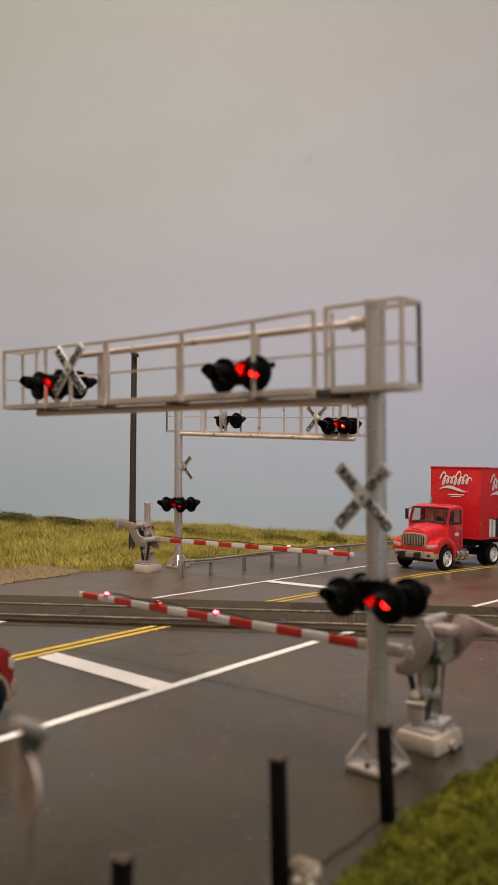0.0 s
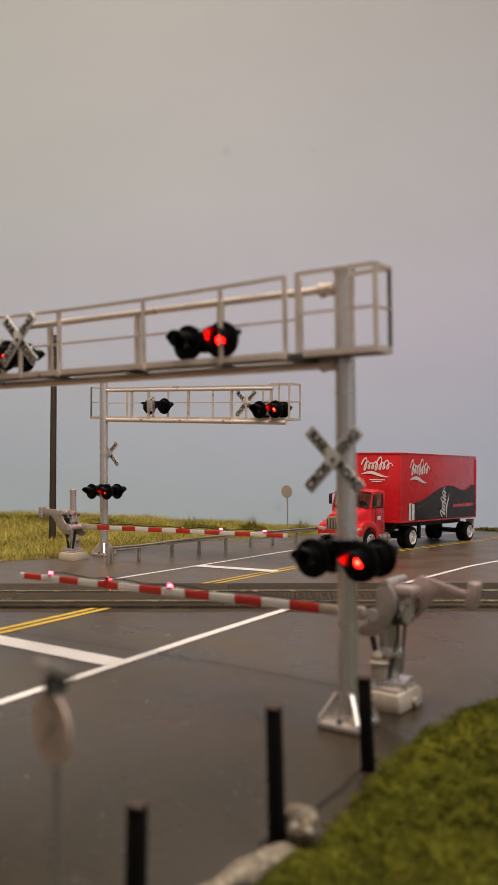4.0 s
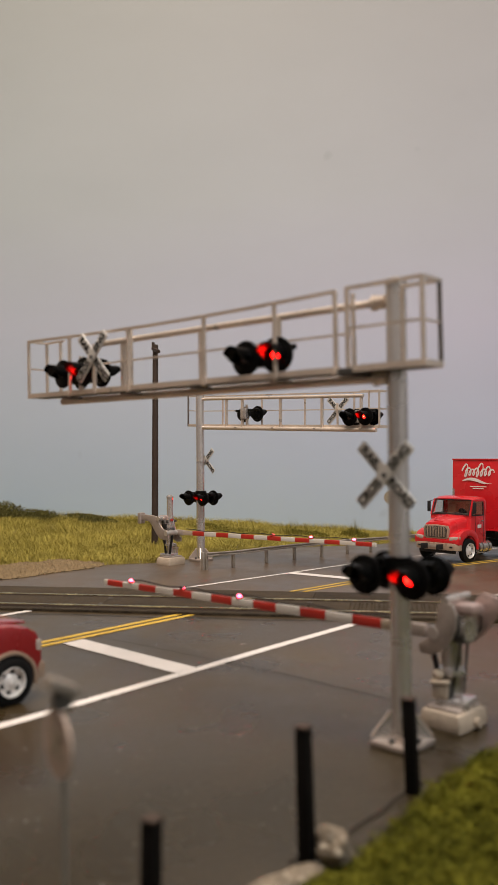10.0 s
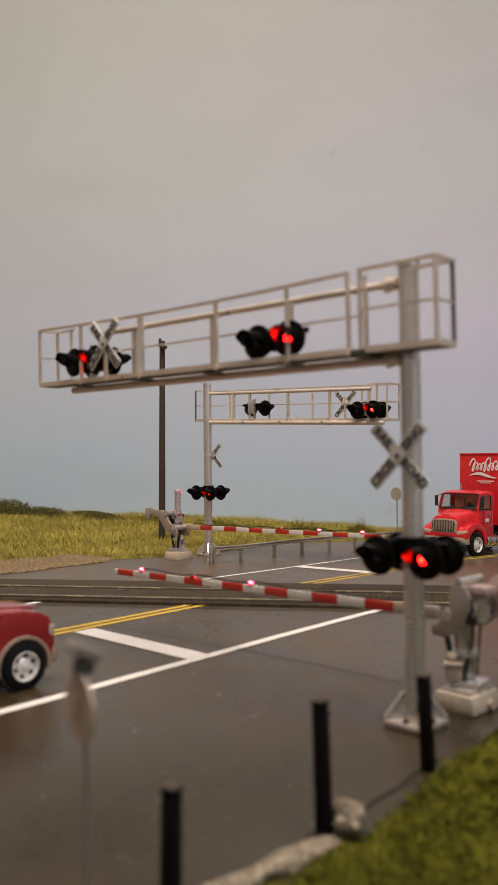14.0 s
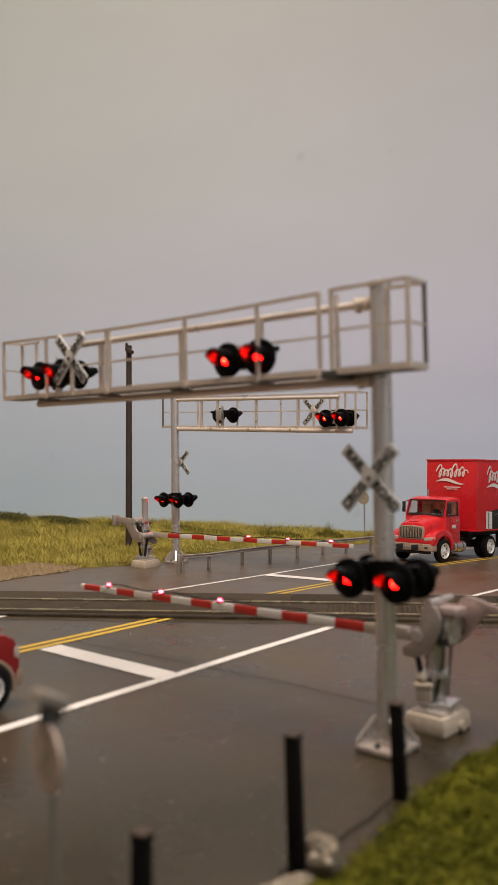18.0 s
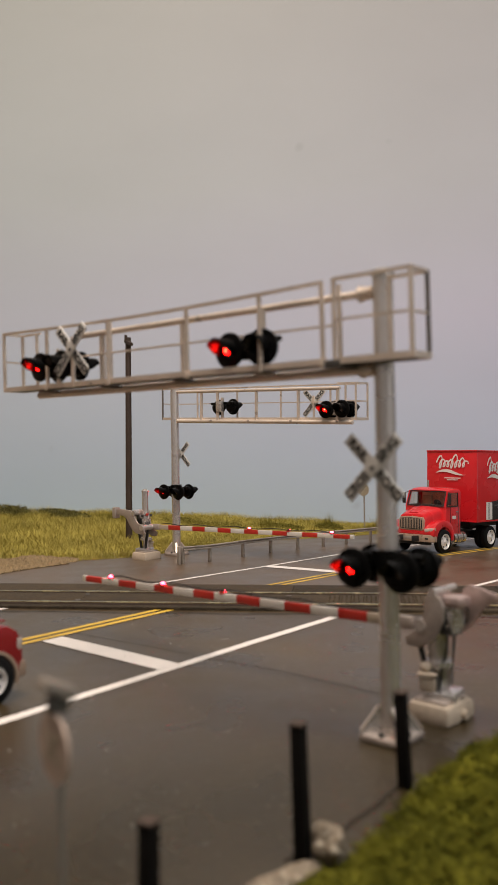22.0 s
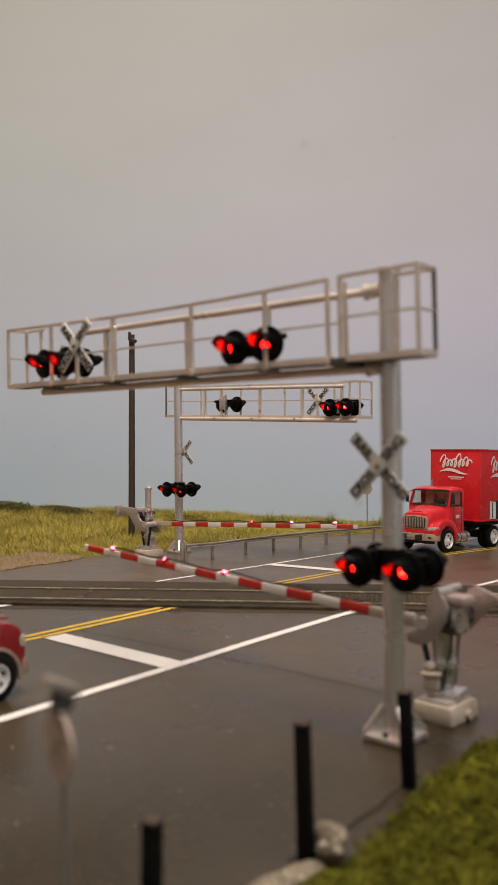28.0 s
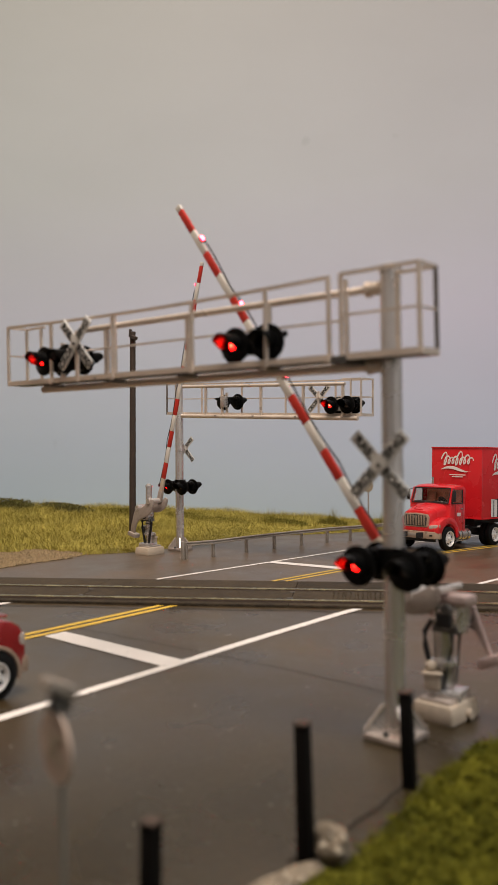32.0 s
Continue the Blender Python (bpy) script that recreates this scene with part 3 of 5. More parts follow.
def crossbuck(x, y, z, parent):
    for turn, words, back in ((-45, ("RAIL", "ROAD"), ("CROS", "SING")), (45, ("CROS", "SING"), ("RAIL", "ROAD"))):
        y2 = y + (-0.02 if turn > 0 else 0.02)
        blade = part("crossbuck_blade", box((0, 0, 0), (1.47, 0.036, 0.23), 0.008), sign_white, parent, "white crossbuck blade with black words",
                     at(x, y2, z, 0, 0, -turn))
        for k in (0, 1):
            o = -0.43 if k == 0 else 0.43
            lettering(words[k], 0.225, ink, blade, at(o, -0.02, 0, 0, 90), 0.006)
            lettering(back[k], 0.225, ink, blade, at(-o, 0.02, 0, 180, 90), 0.006)
    part("crossbuck_bolt", rod((x, y - 0.06, z), (x, y + 0.06, z), 0.04), dark_metal, parent)


def cantilever(m, label, lean, droop, drop, view_face, sign_x):
    """A cantilever signal: mast at the origin, arm along -x, front to -y."""
    g = thing("cantilever_signal", m, label, "crossing signal", "cantilever signals")

    def d(x, y, z):
        return (x + (0.08 if z > 6 else 0.0) + lean[0] * z / 8, y + lean[1] * z / 8, z + droop * min(0.0, x) - (drop if z > 5 else 0.0))
    head = d(0, 0, 8.0 + drop)
    part("mast", rod((0, 0, 0.1), head, 0.18 if view_face < 0 else 0.195, 32), silver, g, "round silver mast")
    part("mast_cap", lathe([(0, 0.205), (0.09, 0.205), (0.13, 0.12)], (head[0], head[1], 7.96), (head[0], head[1], 9), 24), silver, g)
    part("base_plate", box((0, 0, 0.05), (0.82, 0.82, 0.1), 0.02), silver_dull, g)
    for k in range(4):
        c, s = math.cos(k * math.pi / 2), math.sin(k * math.pi / 2)
        pts = [(0.19, 0.1), (0.53, 0.1), (0.53, 0.15), (0.21, 0.58), (0.19, 0.58)]
        bm = prism(pts, "y", -0.03, 0.03)
        bmesh.ops.rotate(bm, cent=(0, 0, 0), matrix=Matrix.Rotation((k + 0.5) * math.pi / 2, 3, "Z"), verts=bm.verts)
        gusset = part("gusset", bm, silver if view_face < 0 else silver_dull, g, "bright triangular gusset with a rolled edge")
        a45 = (k + 0.5) * math.pi / 2
        part("rolled_edge", bar((0.53 * math.cos(a45), 0.53 * math.sin(a45), 0.15), (0.21 * math.cos(a45), 0.21 * math.sin(a45), 0.57), 0.06, 0.05), silver_rail, gusset)
        part("anchor_bolt", rod((0.32 * c, 0.32 * s, 0.08), (0.32 * c, 0.32 * s, 0.18), 0.05, 6), dark_metal, g)
    # the two pipes of the arm and the struts between them
    near = view_face < 0
    yf, yb = (-0.62, -0.08) if near else (-0.92, -0.10)

    def top(x, y, z=7.9):
        """The hand rail sags a little between its ends."""
        u = max(0.0, min(1.0, -x / 10.7))
        p = d(x, y, z)
        return (p[0], p[1], p[2] - (0.085 * math.sin(math.pi * u) if near and y < -0.3 else 0.0))
    for z in (7.70, 6.36):
        tip = -8.4 if z > 7 and near else -10.1 if near else -9.9 if z < 7 else -9.3
        part("arm_pipe", rod(d(-0.15, 0, z), d(tip, 0, z), 0.085 if z < 7 else 0.07, 14), silver_rail, g, "round arm pipe")
        if near:
            part("collar", rod(d(-0.2, 0, z), d(-0.42, 0, z), 0.12, 14), silver_rail, g)
            part("pipe_flange", rod(d(-0.42, 0, z), d(-0.47, 0, z), 0.145, 14), silver_rail, g)
    for x in ((-2.75, -4.92, -7.6) if near else (-1.75, -2.75, -5.0, -7.25, -9.2)):
        part("strut", bar(d(x, 0, 6.4), d(x, 0, 7.7), 0.10, 0.09), silver_rail, g)
    # walkway: grating bars between two edge channels
    end = -10.7 if near else -10.0
    bays = ((end, -0.78), (-0.55, 0.92)) if near else ((end, 0.92),)
    bm = bmesh.new()
    for a, b in bays:
        bar(d(a, (yf + yb) / 2, 6.47), d(b, (yf + yb) / 2, 6.47), yb - yf, 0.04, bm)
    part("walkway_deck", bm, dark_metal, g, "thin grating deck")
    for y in (yf, yb):
        for a, b in bays:
            part("deck_edge", bar(d(a, y, 6.5), d(b, y, 6.5), 0.05, 0.11), silver_rail, g)
    for x in (end, 0.92):
        part("end_edge", bar(d(x, yf, 6.5), d(x, yb, 6.5), 0.05, 0.11), silver_rail, g)
    if near:
        part("deck_clamp", box(d(-0.66, -0.35, 6.45), (0.34, 0.62, 0.14), 0.02), dark_metal, g)
    for x in (-2.4, -4.6, -6.9, -9.2):
        part("deck_bearer", box(d(x, (yf + 0.1) / 2, 6.40), (0.12, 0.1 - yf, 0.06), 0.01), silver_dull if x > -3 or not near else steel_dark_shaded, g)
    # railings
    fr = (-10.68, -8.88, -6.64, -4.19, -2.28, -0.86) if near else (-9.98, -8.2, -5.6, -3.1, -0.6)
    for x in fr + ((-0.60, 0.90) if near else (0.90,)):
        part("rail_post", bar(d(x, yf, 6.45), top(x, yf, 7.92), 0.062, 0.062), silver_rail, g)
    for x in fr[1:]:
        part("post_clamp", box(d(x, yf - 0.035, 6.47), (0.11, 0.05, 0.13), 0.015), silver_rail, g)
    for x in ((-10.68, -10.06, -7.2, -0.86, 0.18, 0.90) if near else (-9.98, -9.5, 0.90)):
        # right end posts get a darker metal: their unlit side as colour
        part("rail_post", bar(d(x, yb, 6.45), d(x, yb, 7.92), 0.06, 0.06), silver_rail if x < 0.8 else steel_dark_shaded, g)
    span = [-10.7 + 9.86 * k / 8 for k in range(9)] if near else [end, 0.92]
    for a, b in zip(span, span[1:]):
        part("hand_rail", bar(top(a, yf), top(b, yf), 0.05, 0.062), silver_rail, g)
    part("hand_rail", bar(d(end, yb, 7.9), d(-9.9 if near else -9.1, yb, 7.9), 0.045, 0.05), silver_rail, g)
    if near:
        part("hand_rail", bar(d(-0.62, yf, 7.9), d(0.92, yf, 7.9), 0.05, 0.062), silver_rail, g)
        part("hand_rail", bar(d(0.1, yb, 7.9), d(0.92, yb, 7.9), 0.05, 0.062), silver_rail, g)
        part("middle_rail", bar(d(-10.68, yb, 7.2), d(-0.84, yb, 7.2), 0.034, 0.042), silver_rail, g)
        part("middle_rail", bar(d(-0.60, yf, 7.2), d(0.92, yf, 7.2), 0.034, 0.042), silver_rail, g)
    else:
        part("middle_rail", bar(d(end, yf, 7.2), d(0.90, yf, 7.2), 0.034, 0.042), silver_rail, g)
        part("middle_rail", bar(d(end, yb, 7.2), d(-8.9, yb, 7.2), 0.034, 0.042), silver_rail, g)
    for x in (end + 0.02, 0.90):
        part("hand_rail", bar(d(x, yf, 7.9), d(x, yb, 7.9), 0.05, 0.062), silver_rail, g)
        part("middle_rail", bar(d(x, yf, 7.2), d(x, yb, 7.2), 0.034, 0.042), silver_rail, g)
    # lamps: four on the mast, two in the middle and four at the end of the arm
    fx = lambda x, z: d(x, 0, z)[0]
    part("cross_arm", rod(d(-0.72, 0, 3.12), d(0.72, 0, 3.12), 0.075, 12), lamp_black, g)
    part("clamp", rod((fx(0, 3.12), 0, 2.98), (fx(0, 3.12), 0, 3.26), 0.26, 20), lamp_black, g)
    ab = ("A", "B") if view_face < 0 else ("B", "A")
    for y, face in ((-0.34, -1), (0.34, 1)):
        for x, fl in ((-0.47, ab[0]), (0.47, ab[1])):
            lamp_head("lamp", fx(x, 2.95), y, 2.93, face, g, fl if face == view_face else None, near)
            part("lamp_bracket", bar((fx(x, 3.1), 0, 3.12), (fx(x, 3.1), y * 0.8, 3.05), 0.1, 0.1), lamp_black, g)
    for cx, half, faces in ((-2.80 if near else -2.85, 0.41 if near else 0.42, (-1,)), (-9.0 if near else -9.08, 0.43 if near else 0.38, (-1, 1))):
        z = d(cx, 0, 6.9 if near and cx > -5 else 7.0 if near or cx > -5 else 6.87)[2]
        px = fx(cx, 7)
        if near and cx > -5:
            part("lamp_post", bar((px + 0.12, -0.06, z + 0.1), (px + 0.12, -0.06, z + 0.78), 0.09, 0.09), silver_rail, g)
        else:
            part("lamp_post", bar((px, -0.2, z - 0.55), (px, -0.2, z + 0.42), 0.09, 0.09), silver_rail, g)
        if near and cx > -5:
            part("relay_box", box((px - 0.02, -0.24, z + 0.02), (0.46, 0.2, 0.42), 0.06), lamp_black, g, "black box between the lamps")
        else:
            part("relay_box", box((px, -0.02, z + 0.02), (0.3, 0.2, 0.5), 0.03), silver, g, "small grey relay box")
        part("cross_arm", rod((px - 0.66, -0.2, z + 0.16), (px + 0.66, -0.2, z + 0.16), 0.06, 10), lamp_black, g)
        if near and cx < -5:
            for x in (-half, half):
                part("lamp_yoke", hose([(px + x + 0.30 * math.cos(a), -0.30, z + 0.30 * math.sin(a)) for a in (0.35, 0.8, 1.3, 1.85, 2.35, 2.8)], 0.035), silver, g, "curved silver lamp yoke")
        for face in faces:
            for x, fl in ((-half, ab[0]), (half, ab[1])):
                lit = face == view_face
                lamp_head("lamp", px + x, -0.44 if face < 0 else 0.10, z, face, g, fl if lit else None, near, 11 if near and cx > -5 and x > 0 else 0)
    crossbuck(fx(-0.05, 4.66), -0.26, 4.66, g)
    part("sign_clamp", rod((fx(0, 4.66), 0, 4.60), (fx(0, 4.66), 0, 4.70), 0.195, 20), silver, g)
    cxp = d(sign_x, yf - 0.08, 7.28 if near else 7.16)
    crossbuck(cxp[0], cxp[1], cxp[2], g)
    part("sign_post", bar((cxp[0], cxp[1] + 0.05, cxp[2] - 0.85), (cxp[0], cxp[1] + 0.05, cxp[2] + 0.3), 0.07, 0.07), silver_rail, g)
    return g


cantilever(at(0, 0, 0), "silver cantilever signal with walkway, hooded red lamps and crossbucks", (-0.11, 0.0), -0.005, 0.0, -1, -7.85)
cantilever(at(-20.33, 14.48, 0, 180), "silver cantilever signal beyond the tracks, its arm sagging a little", (-0.11, 0.0), 0.035, 0.15, 1, -7.32)

# ---- crossing gates ----
GATES, ARM_LEN = [], 11.09


def crossing_gate(m, label, tall_post, pivot, leds):
    """A gate machine: pivot above the base, arm along -x when down; the arm's own space has the pivot at its origin."""
    g = thing("crossing_gate", m, label, "crossing gate", "crossing gates")
    sink = 0.0 if tall_post else 0.1
    cable_y = 0.19 if tall_post else -0.16
    part("base", box((0.02, -0.06, 0.16 - sink), (0.92, 1.06, 0.36), 0.10, taper=(0.92, 0.92)), plaster, g, "pale cast plinth")
    part("base_rim", box((0.02, -0.06, 0.36 - sink), (0.66, 0.80, 0.06), 0.025), silver_dull, g)
    part("base_knob", rod((0.42, 0.0, 0.12 - sink), (0.55, 0.0, 0.12 - sink), 0.09, 12), plaster, g)
    part("base_step", box((0.06, 0.0, 0.42 - sink), (0.60, 0.62, 0.20), 0.05, (0, 0, 10)), silver, g)
    jx, jy = (-0.02, -0.22) if tall_post else (-0.11, -0.28)
    part("junction_box", box((jx, jy, 0.56), (0.30, 0.26, 0.28), 0.06, (0, 0, 20)), plaster, g, "small cast junction box")
    part("box_lid", box((jx, jy, 0.73), (0.36, 0.31, 0.07), 0.03, (0, 0, 20)), plaster, g)
    part("box_knob", ball((jx - 0.05, jy, 0.85), 0.115, 14, 8, (1, 1, 0.9)), plaster, g)
    part("conduit", rod((jx + 0.16, jy + 0.06, 0.42), (jx + 0.16, jy + 0.06, 0.72), 0.035, 10), dark_metal, g)
    part("flange", rod((-0.02, 0.0, 0.86), (-0.02, 0.0, 0.95), 0.27, 18), silver, g)
    part("post", rod((-0.06, 0.04, 0.45), (-0.06, 0.04, 1.75 if not tall_post else 3.05), 0.20 if not tall_post else 0.14, 18), silver, g)
    if tall_post:
        part("side_post", rod((0.14, -0.06, 0.5), (0.12, -0.06, 1.6), 0.05, 12), dark_metal, g)
    else:
        part("side_post", rod((0.20, 0.02, 0.5), (0.30, 0.02, 1.6), 0.03, 12), steel_dark_shaded, g)
    if tall_post:
        part("post_cap", lathe([(0, 0.16), (0.08, 0.16), (0.16, 0.07)], (-0.06, 0.04, 3.0), (-0.06, 0.04, 4), 16), silver, g)
    part("housing", box((0.12, 0.06, 1.80), (0.62, 0.36, 0.55), 0.12), silver, g, "cast machine housing")
    part("housing_cover", rod((0.12, -0.10, 1.80), (0.12, -0.2, 1.80), 0.24, 20), silver, g)
    for k in range(6):
        a = k * math.pi / 3
        part("cover_bolt", rod((0.12 + 0.19 * math.cos(a), -0.19, 1.8 + 0.19 * math.sin(a)), (0.12 + 0.19 * math.cos(a), -0.23, 1.8 + 0.19 * math.sin(a)), 0.03, 6), silver, g)
    for s in (-1, 1):
        part("cable", hose([(-0.06 + 0.20 * s, 0.3 * cable_y, 1.66), (-0.06 + 0.29 * s, cable_y, 1.45), (-0.06 + 0.28 * s, cable_y, 1.22), (-0.06 + 0.20 * s, cable_y, 0.92), (-0.06 + 0.12 * s, cable_y, 0.44)], 0.055 if tall_post or s < 0 else 0.025), wire_black, g)
    for y in (-0.24, 0.25):
        part("gear_recess", box((0.10, y, 1.72), (0.30, 0.05, 0.26), 0.02), chassis_black, g)
        part("gear_wheel", rod((0.16, y - 0.04, 1.94), (0.16, y + 0.04, 1.94), 0.09, 12), dark_metal, g)
        part("limit_switch", box((-0.10, y, 1.96), (0.16, 0.06, 0.12), 0.02), dark_metal, g)
    part("motor", rod((0.30, -0.02, 1.52), (0.30, -0.02, 2.12), 0.12, 16), silver, g)
    part("motor_cap", rod((0.30, -0.02, 2.12), (0.30, -0.02, 2.19), 0.08, 12), dark_metal, g)
    part("gear_case", rod((-0.1, 0.02, 1.98), (0.22, 0.02, 1.98), 0.11, 14), silver, g)
    part("bracket", prism([(-0.22, 1.48), (0.36, 1.48), (0.28, 1.68), (-0.12, 1.68)], "y", -0.16, 0.2), dark_metal, g)
    if tall_post:
        part("terminal_block", box((0.20, 0.02, 1.12), (0.16, 0.2, 0.3), 0.03), silver, g)
    part("clamp_band", rod((-0.06, 0.04, 1.36), (-0.06, 0.04, 1.42), 0.165, 18), dark_metal, g)
    part("wire_loop", hose([(0.34, 0.16, 1.6), (0.46, 0.2, 1.72), (0.48, 0.2, 1.92), (0.36, 0.18, 2.06), (0.22, 0.16, 2.04)], 0.022), wire_black, g)
    part("wire_loop", hose([(0.1, 0.26, 1.58), (0.28, 0.3, 1.66), (0.34, 0.3, 1.86), (0.2, 0.28, 2.0)], 0.02), silver, g)
    part("top_cover", box((0.22, 0.02, 2.10), (0.66, 0.46, 0.22), 0.09), reflected_pink, g, "rounded cast top cover, tinted pink for reflected red light")
    part("red_cap", box((-0.2, 0.1, 2.02), (0.12, 0.16, 0.10), 0.02), arm_red, g)
    part("relay_cover", box((-0.16, 0.08, 2.06), (0.16, 0.22, 0.14), 0.03), silver, g)
    # the arm hangs on a crescent plate below the pivot, with its counterweight behind
    back, low = (-0.51 if tall_post else -0.28), -0.63
    arm = part("gate_arm", rod((0, -0.40, 0), (0, 0.40, 0), 0.12 if tall_post else 0.075, 16), silver, g, "red and white striped gate arm with red lamps")
    x = -ARM_LEN
    for k, ln in enumerate([0.16] + [0.723] * 13 + [0.65]):
        h = 0.15 + 0.05 * k / 14.0
        bm = box((x + ln / 2, -0.3, low), (ln - 0.004, 0.09, h), 0.012)
        part("stripe", bm, plaster if k == 14 else arm_red if k % 2 else arm_white, arm)
        x += ln
    part("arm_socket", box((-0.72, -0.3, low), (0.46, 0.14, 0.25), 0.04), silver_dull, arm)
    part("wire", hose([(-ARM_LEN + 1.2 + 0.55 * i, -0.3 + 0.012 * (-1) ** i, low + 0.15 + 0.035 * math.sin(i * 1.7)) for i in range(17)], 0.018, 6), wire_black, arm)
    for s, flash in leds:
        bead = part("lamp_holder", box((-s, -0.3, low + 0.10), (0.14, 0.12, 0.05), 0.01), arm_red, arm)
        led = part("diode", ball((0, 0, 0), 0.056, 12, 8, (1.4, 1, 0.75)), unlit_red, bead, "red warning diode")
        led.matrix_basis = at(-s, -0.30, low + 0.14)
        led.data.materials.append(lit_hot)
        for p in led.data.polygons:
            p.material_index = 1 if p.center.y * (-1 if tall_post else 1) < 0 or flash is None else 0
        if flash:
            FLASHERS.append((led, (-s, -0.30, low + 0.14), 0, flash))
    # flat counterweight arms either side of the machine, curving up from the hub to a small end block
    for y in (-0.40, 0.30):
        pts = [(-0.14, -0.20), (0.08, -0.27), (0.40, -0.22), (0.62, -0.06), (0.80, 0.16), (0.96, 0.38), (1.14, 0.53), (1.70, 0.58), (1.70, 0.80), (1.45, 0.84), (0.84, 0.80), (0.66, 0.77), (0.54, 0.68), (0.40, 0.38), (0.22, 0.20), (-0.08, 0.16)]
        if not tall_post:
            pts = [(u, w - 0.15 * sstep(0.7, 1.7, u) - (0.16 * sstep(0.5, 1.2, u) if i > 7 else 0.0)) for i, (u, w) in enumerate(pts)]
        if y < 0:
            pts = [(-0.22, -0.22), (-0.18, -0.38), (0.06, -0.40), (0.30, -0.30), (0.48, -0.10), (0.60, 0.14), (0.63, 0.40), (0.56, 0.58), (0.40, 0.66), (0.24, 0.56), (0.20, 0.24), (0.12, 0.04), (-0.02, -0.10)]
        shift = -0.13 if y < 0 and not tall_post else 0.0
        part("counterweight_arm", prism([(u + back + shift, w + low - 0.03) for u, w in pts], "y", y, y + 0.08, 0.02), silver_dull if tall_post or y < 0 else reflected_pink, arm)
    part("counterweight", box((1.74 + back, 0.30, (0.66 if tall_post else 0.46) + low - 0.03), (0.19, 0.32, 0.50), 0.05, (0, 0 if tall_post else 12, 0)), silver_dull if tall_post else reflected_pink, arm, "grey counterweight block")
    part("hub_cap", rod((back, -0.42, low), (back, 0.42, low), 0.12, 16), silver, arm)
    GATES.append((arm, pivot))
    arm.matrix_basis = at(*pivot)
    return g


crossing_gate(at(-0.05, 1.87, 0, -2.2), "silver crossing gate with a red and white striped arm", False, (0.08, 0, 2.28), ((9.85, None), (7.72, "A"), (5.62, "B")))
crossing_gate(at(-20.45, 12.68, 0, 181.7), "silver crossing gate with a tall post beyond the tracks", True, (0.21, 0.14, 2.08), ((10.12, None), (8.10, "B"), (6.12, "A")))

# ---- vehicles ----


def wheel(x, y, z, r, w, parent, side, dual=False):
    """A road wheel with its axle along x; side 1 shows its face to +x."""
    o = w / 2
    tyre = part("tyre", lathe([(0.1, r * 0.60), (0, r * 0.64), (0.0, r * 0.86), (w * 0.12, r * 0.97), (w * 0.3, r), (w * 0.7, r), (w * 0.88, r * 0.97), (w, r * 0.86), (w, r * 0.64), (w - 0.1, r * 0.60)], (x - o, y, z), (x + o, y, z), 30), tyre_rubber, parent, "black tyre")
    fx = x + side * o
    s = side
    ring = part("rim", lathe([(-0.085, r * 0.64), (0.014, r * 0.64), (0.014, r * 0.60), (-0.03, r * 0.56), (-0.082, r * 0.55)], (fx + s * 0.004, y, z), (fx + s, y, z), 30), rim_silver, tyre, "bright metal rim")
    part("rim_dish", lathe([(-0.02, r * 0.58), (0, r * 0.58), (0.0, r * 0.40), (0.05, r * 0.26)], (fx - s * 0.075, y, z), (fx + s, y, z), 26), rim_silver, ring)
    hr, hd = (0.065, 0.46) if dual else (0.105, 0.42)
    for k in range(6):
        a = k * math.pi / 3 + 0.3
        c1, s1 = math.cos(a), math.sin(a)
        part("rim_hole", rod((fx - s * 0.078, y + r * hd * c1, z + r * hd * s1), (fx - s * 0.064, y + r * hd * c1, z + r * hd * s1), r * hr, 10), chassis_black, ring)
    part("hub", lathe([(0, r * 0.17), (0.05, r * 0.15), (0.07, r * 0.06)], (fx - s * 0.04, y, z), (fx + s, y, z), 14), rim_silver, tyre)
    return tyre


def emblem(parent, w, h, at_m):
    """A white trade mark drawn as plain rounded shapes with a sweep beneath."""
    bm = bmesh.new()
    steps, line = 150, []
    for i in range(steps + 1):
        u = i / steps
        tall = 0.17 + 0.22 * math.exp(-((u - 0.06) / 0.09) ** 2) + 0.24 * math.exp(-((u - 0.55) / 0.09) ** 2) + 0.12 * math.exp(-((u - 0.82) / 0.04) ** 2)
        a = 2 * math.pi * 7.5 * u
        zz = h * (0.10 + tall * 0.5 + tall * math.sin(a))
        line.append(Vector((w * (-0.47 + 0.92 * u) - 0.055 * w * math.cos(a) + 0.28 * zz, zz)))
    for i, p in enumerate(line[:-1]):
        q = line[i + 1]
        side = Vector((p.y - q.y, q.x - p.x)).normalized()
        wide = 0.026 * h + 0.020 * h * abs(math.sin(2 * math.pi * 7.5 * i / steps + 0.8))
        o = side * wide
        lift = 0.0004 * i / steps
        bm.faces.new([bm.verts.new((v.x, -lift, v.y)) for v in (p - o, q - o, q + o, p + o)])
    n = 18
    up, lo = [], []
    for i in range(n + 1):
        t = i / n
        xx = w * (-0.5 + 0.95 * t)
        zz = h * (-0.32 + 0.12 * math.sin(t * 5.2))
        th = h * 0.085 * math.sin(math.pi * min(1, t * 1.02 + 0.03)) + 0.004
        up.append(bm.verts.new((xx, 0, zz + th)))
        lo.append(bm.verts.new((xx, 0, zz - th)))
    for i in range(n):
        bm.faces.new((lo[i], lo[i + 1], up[i + 1], up[i]))
    ob = part("emblem", bm, decal_white, parent, "white trade mark in plain shapes", at_m, False)
    return ob


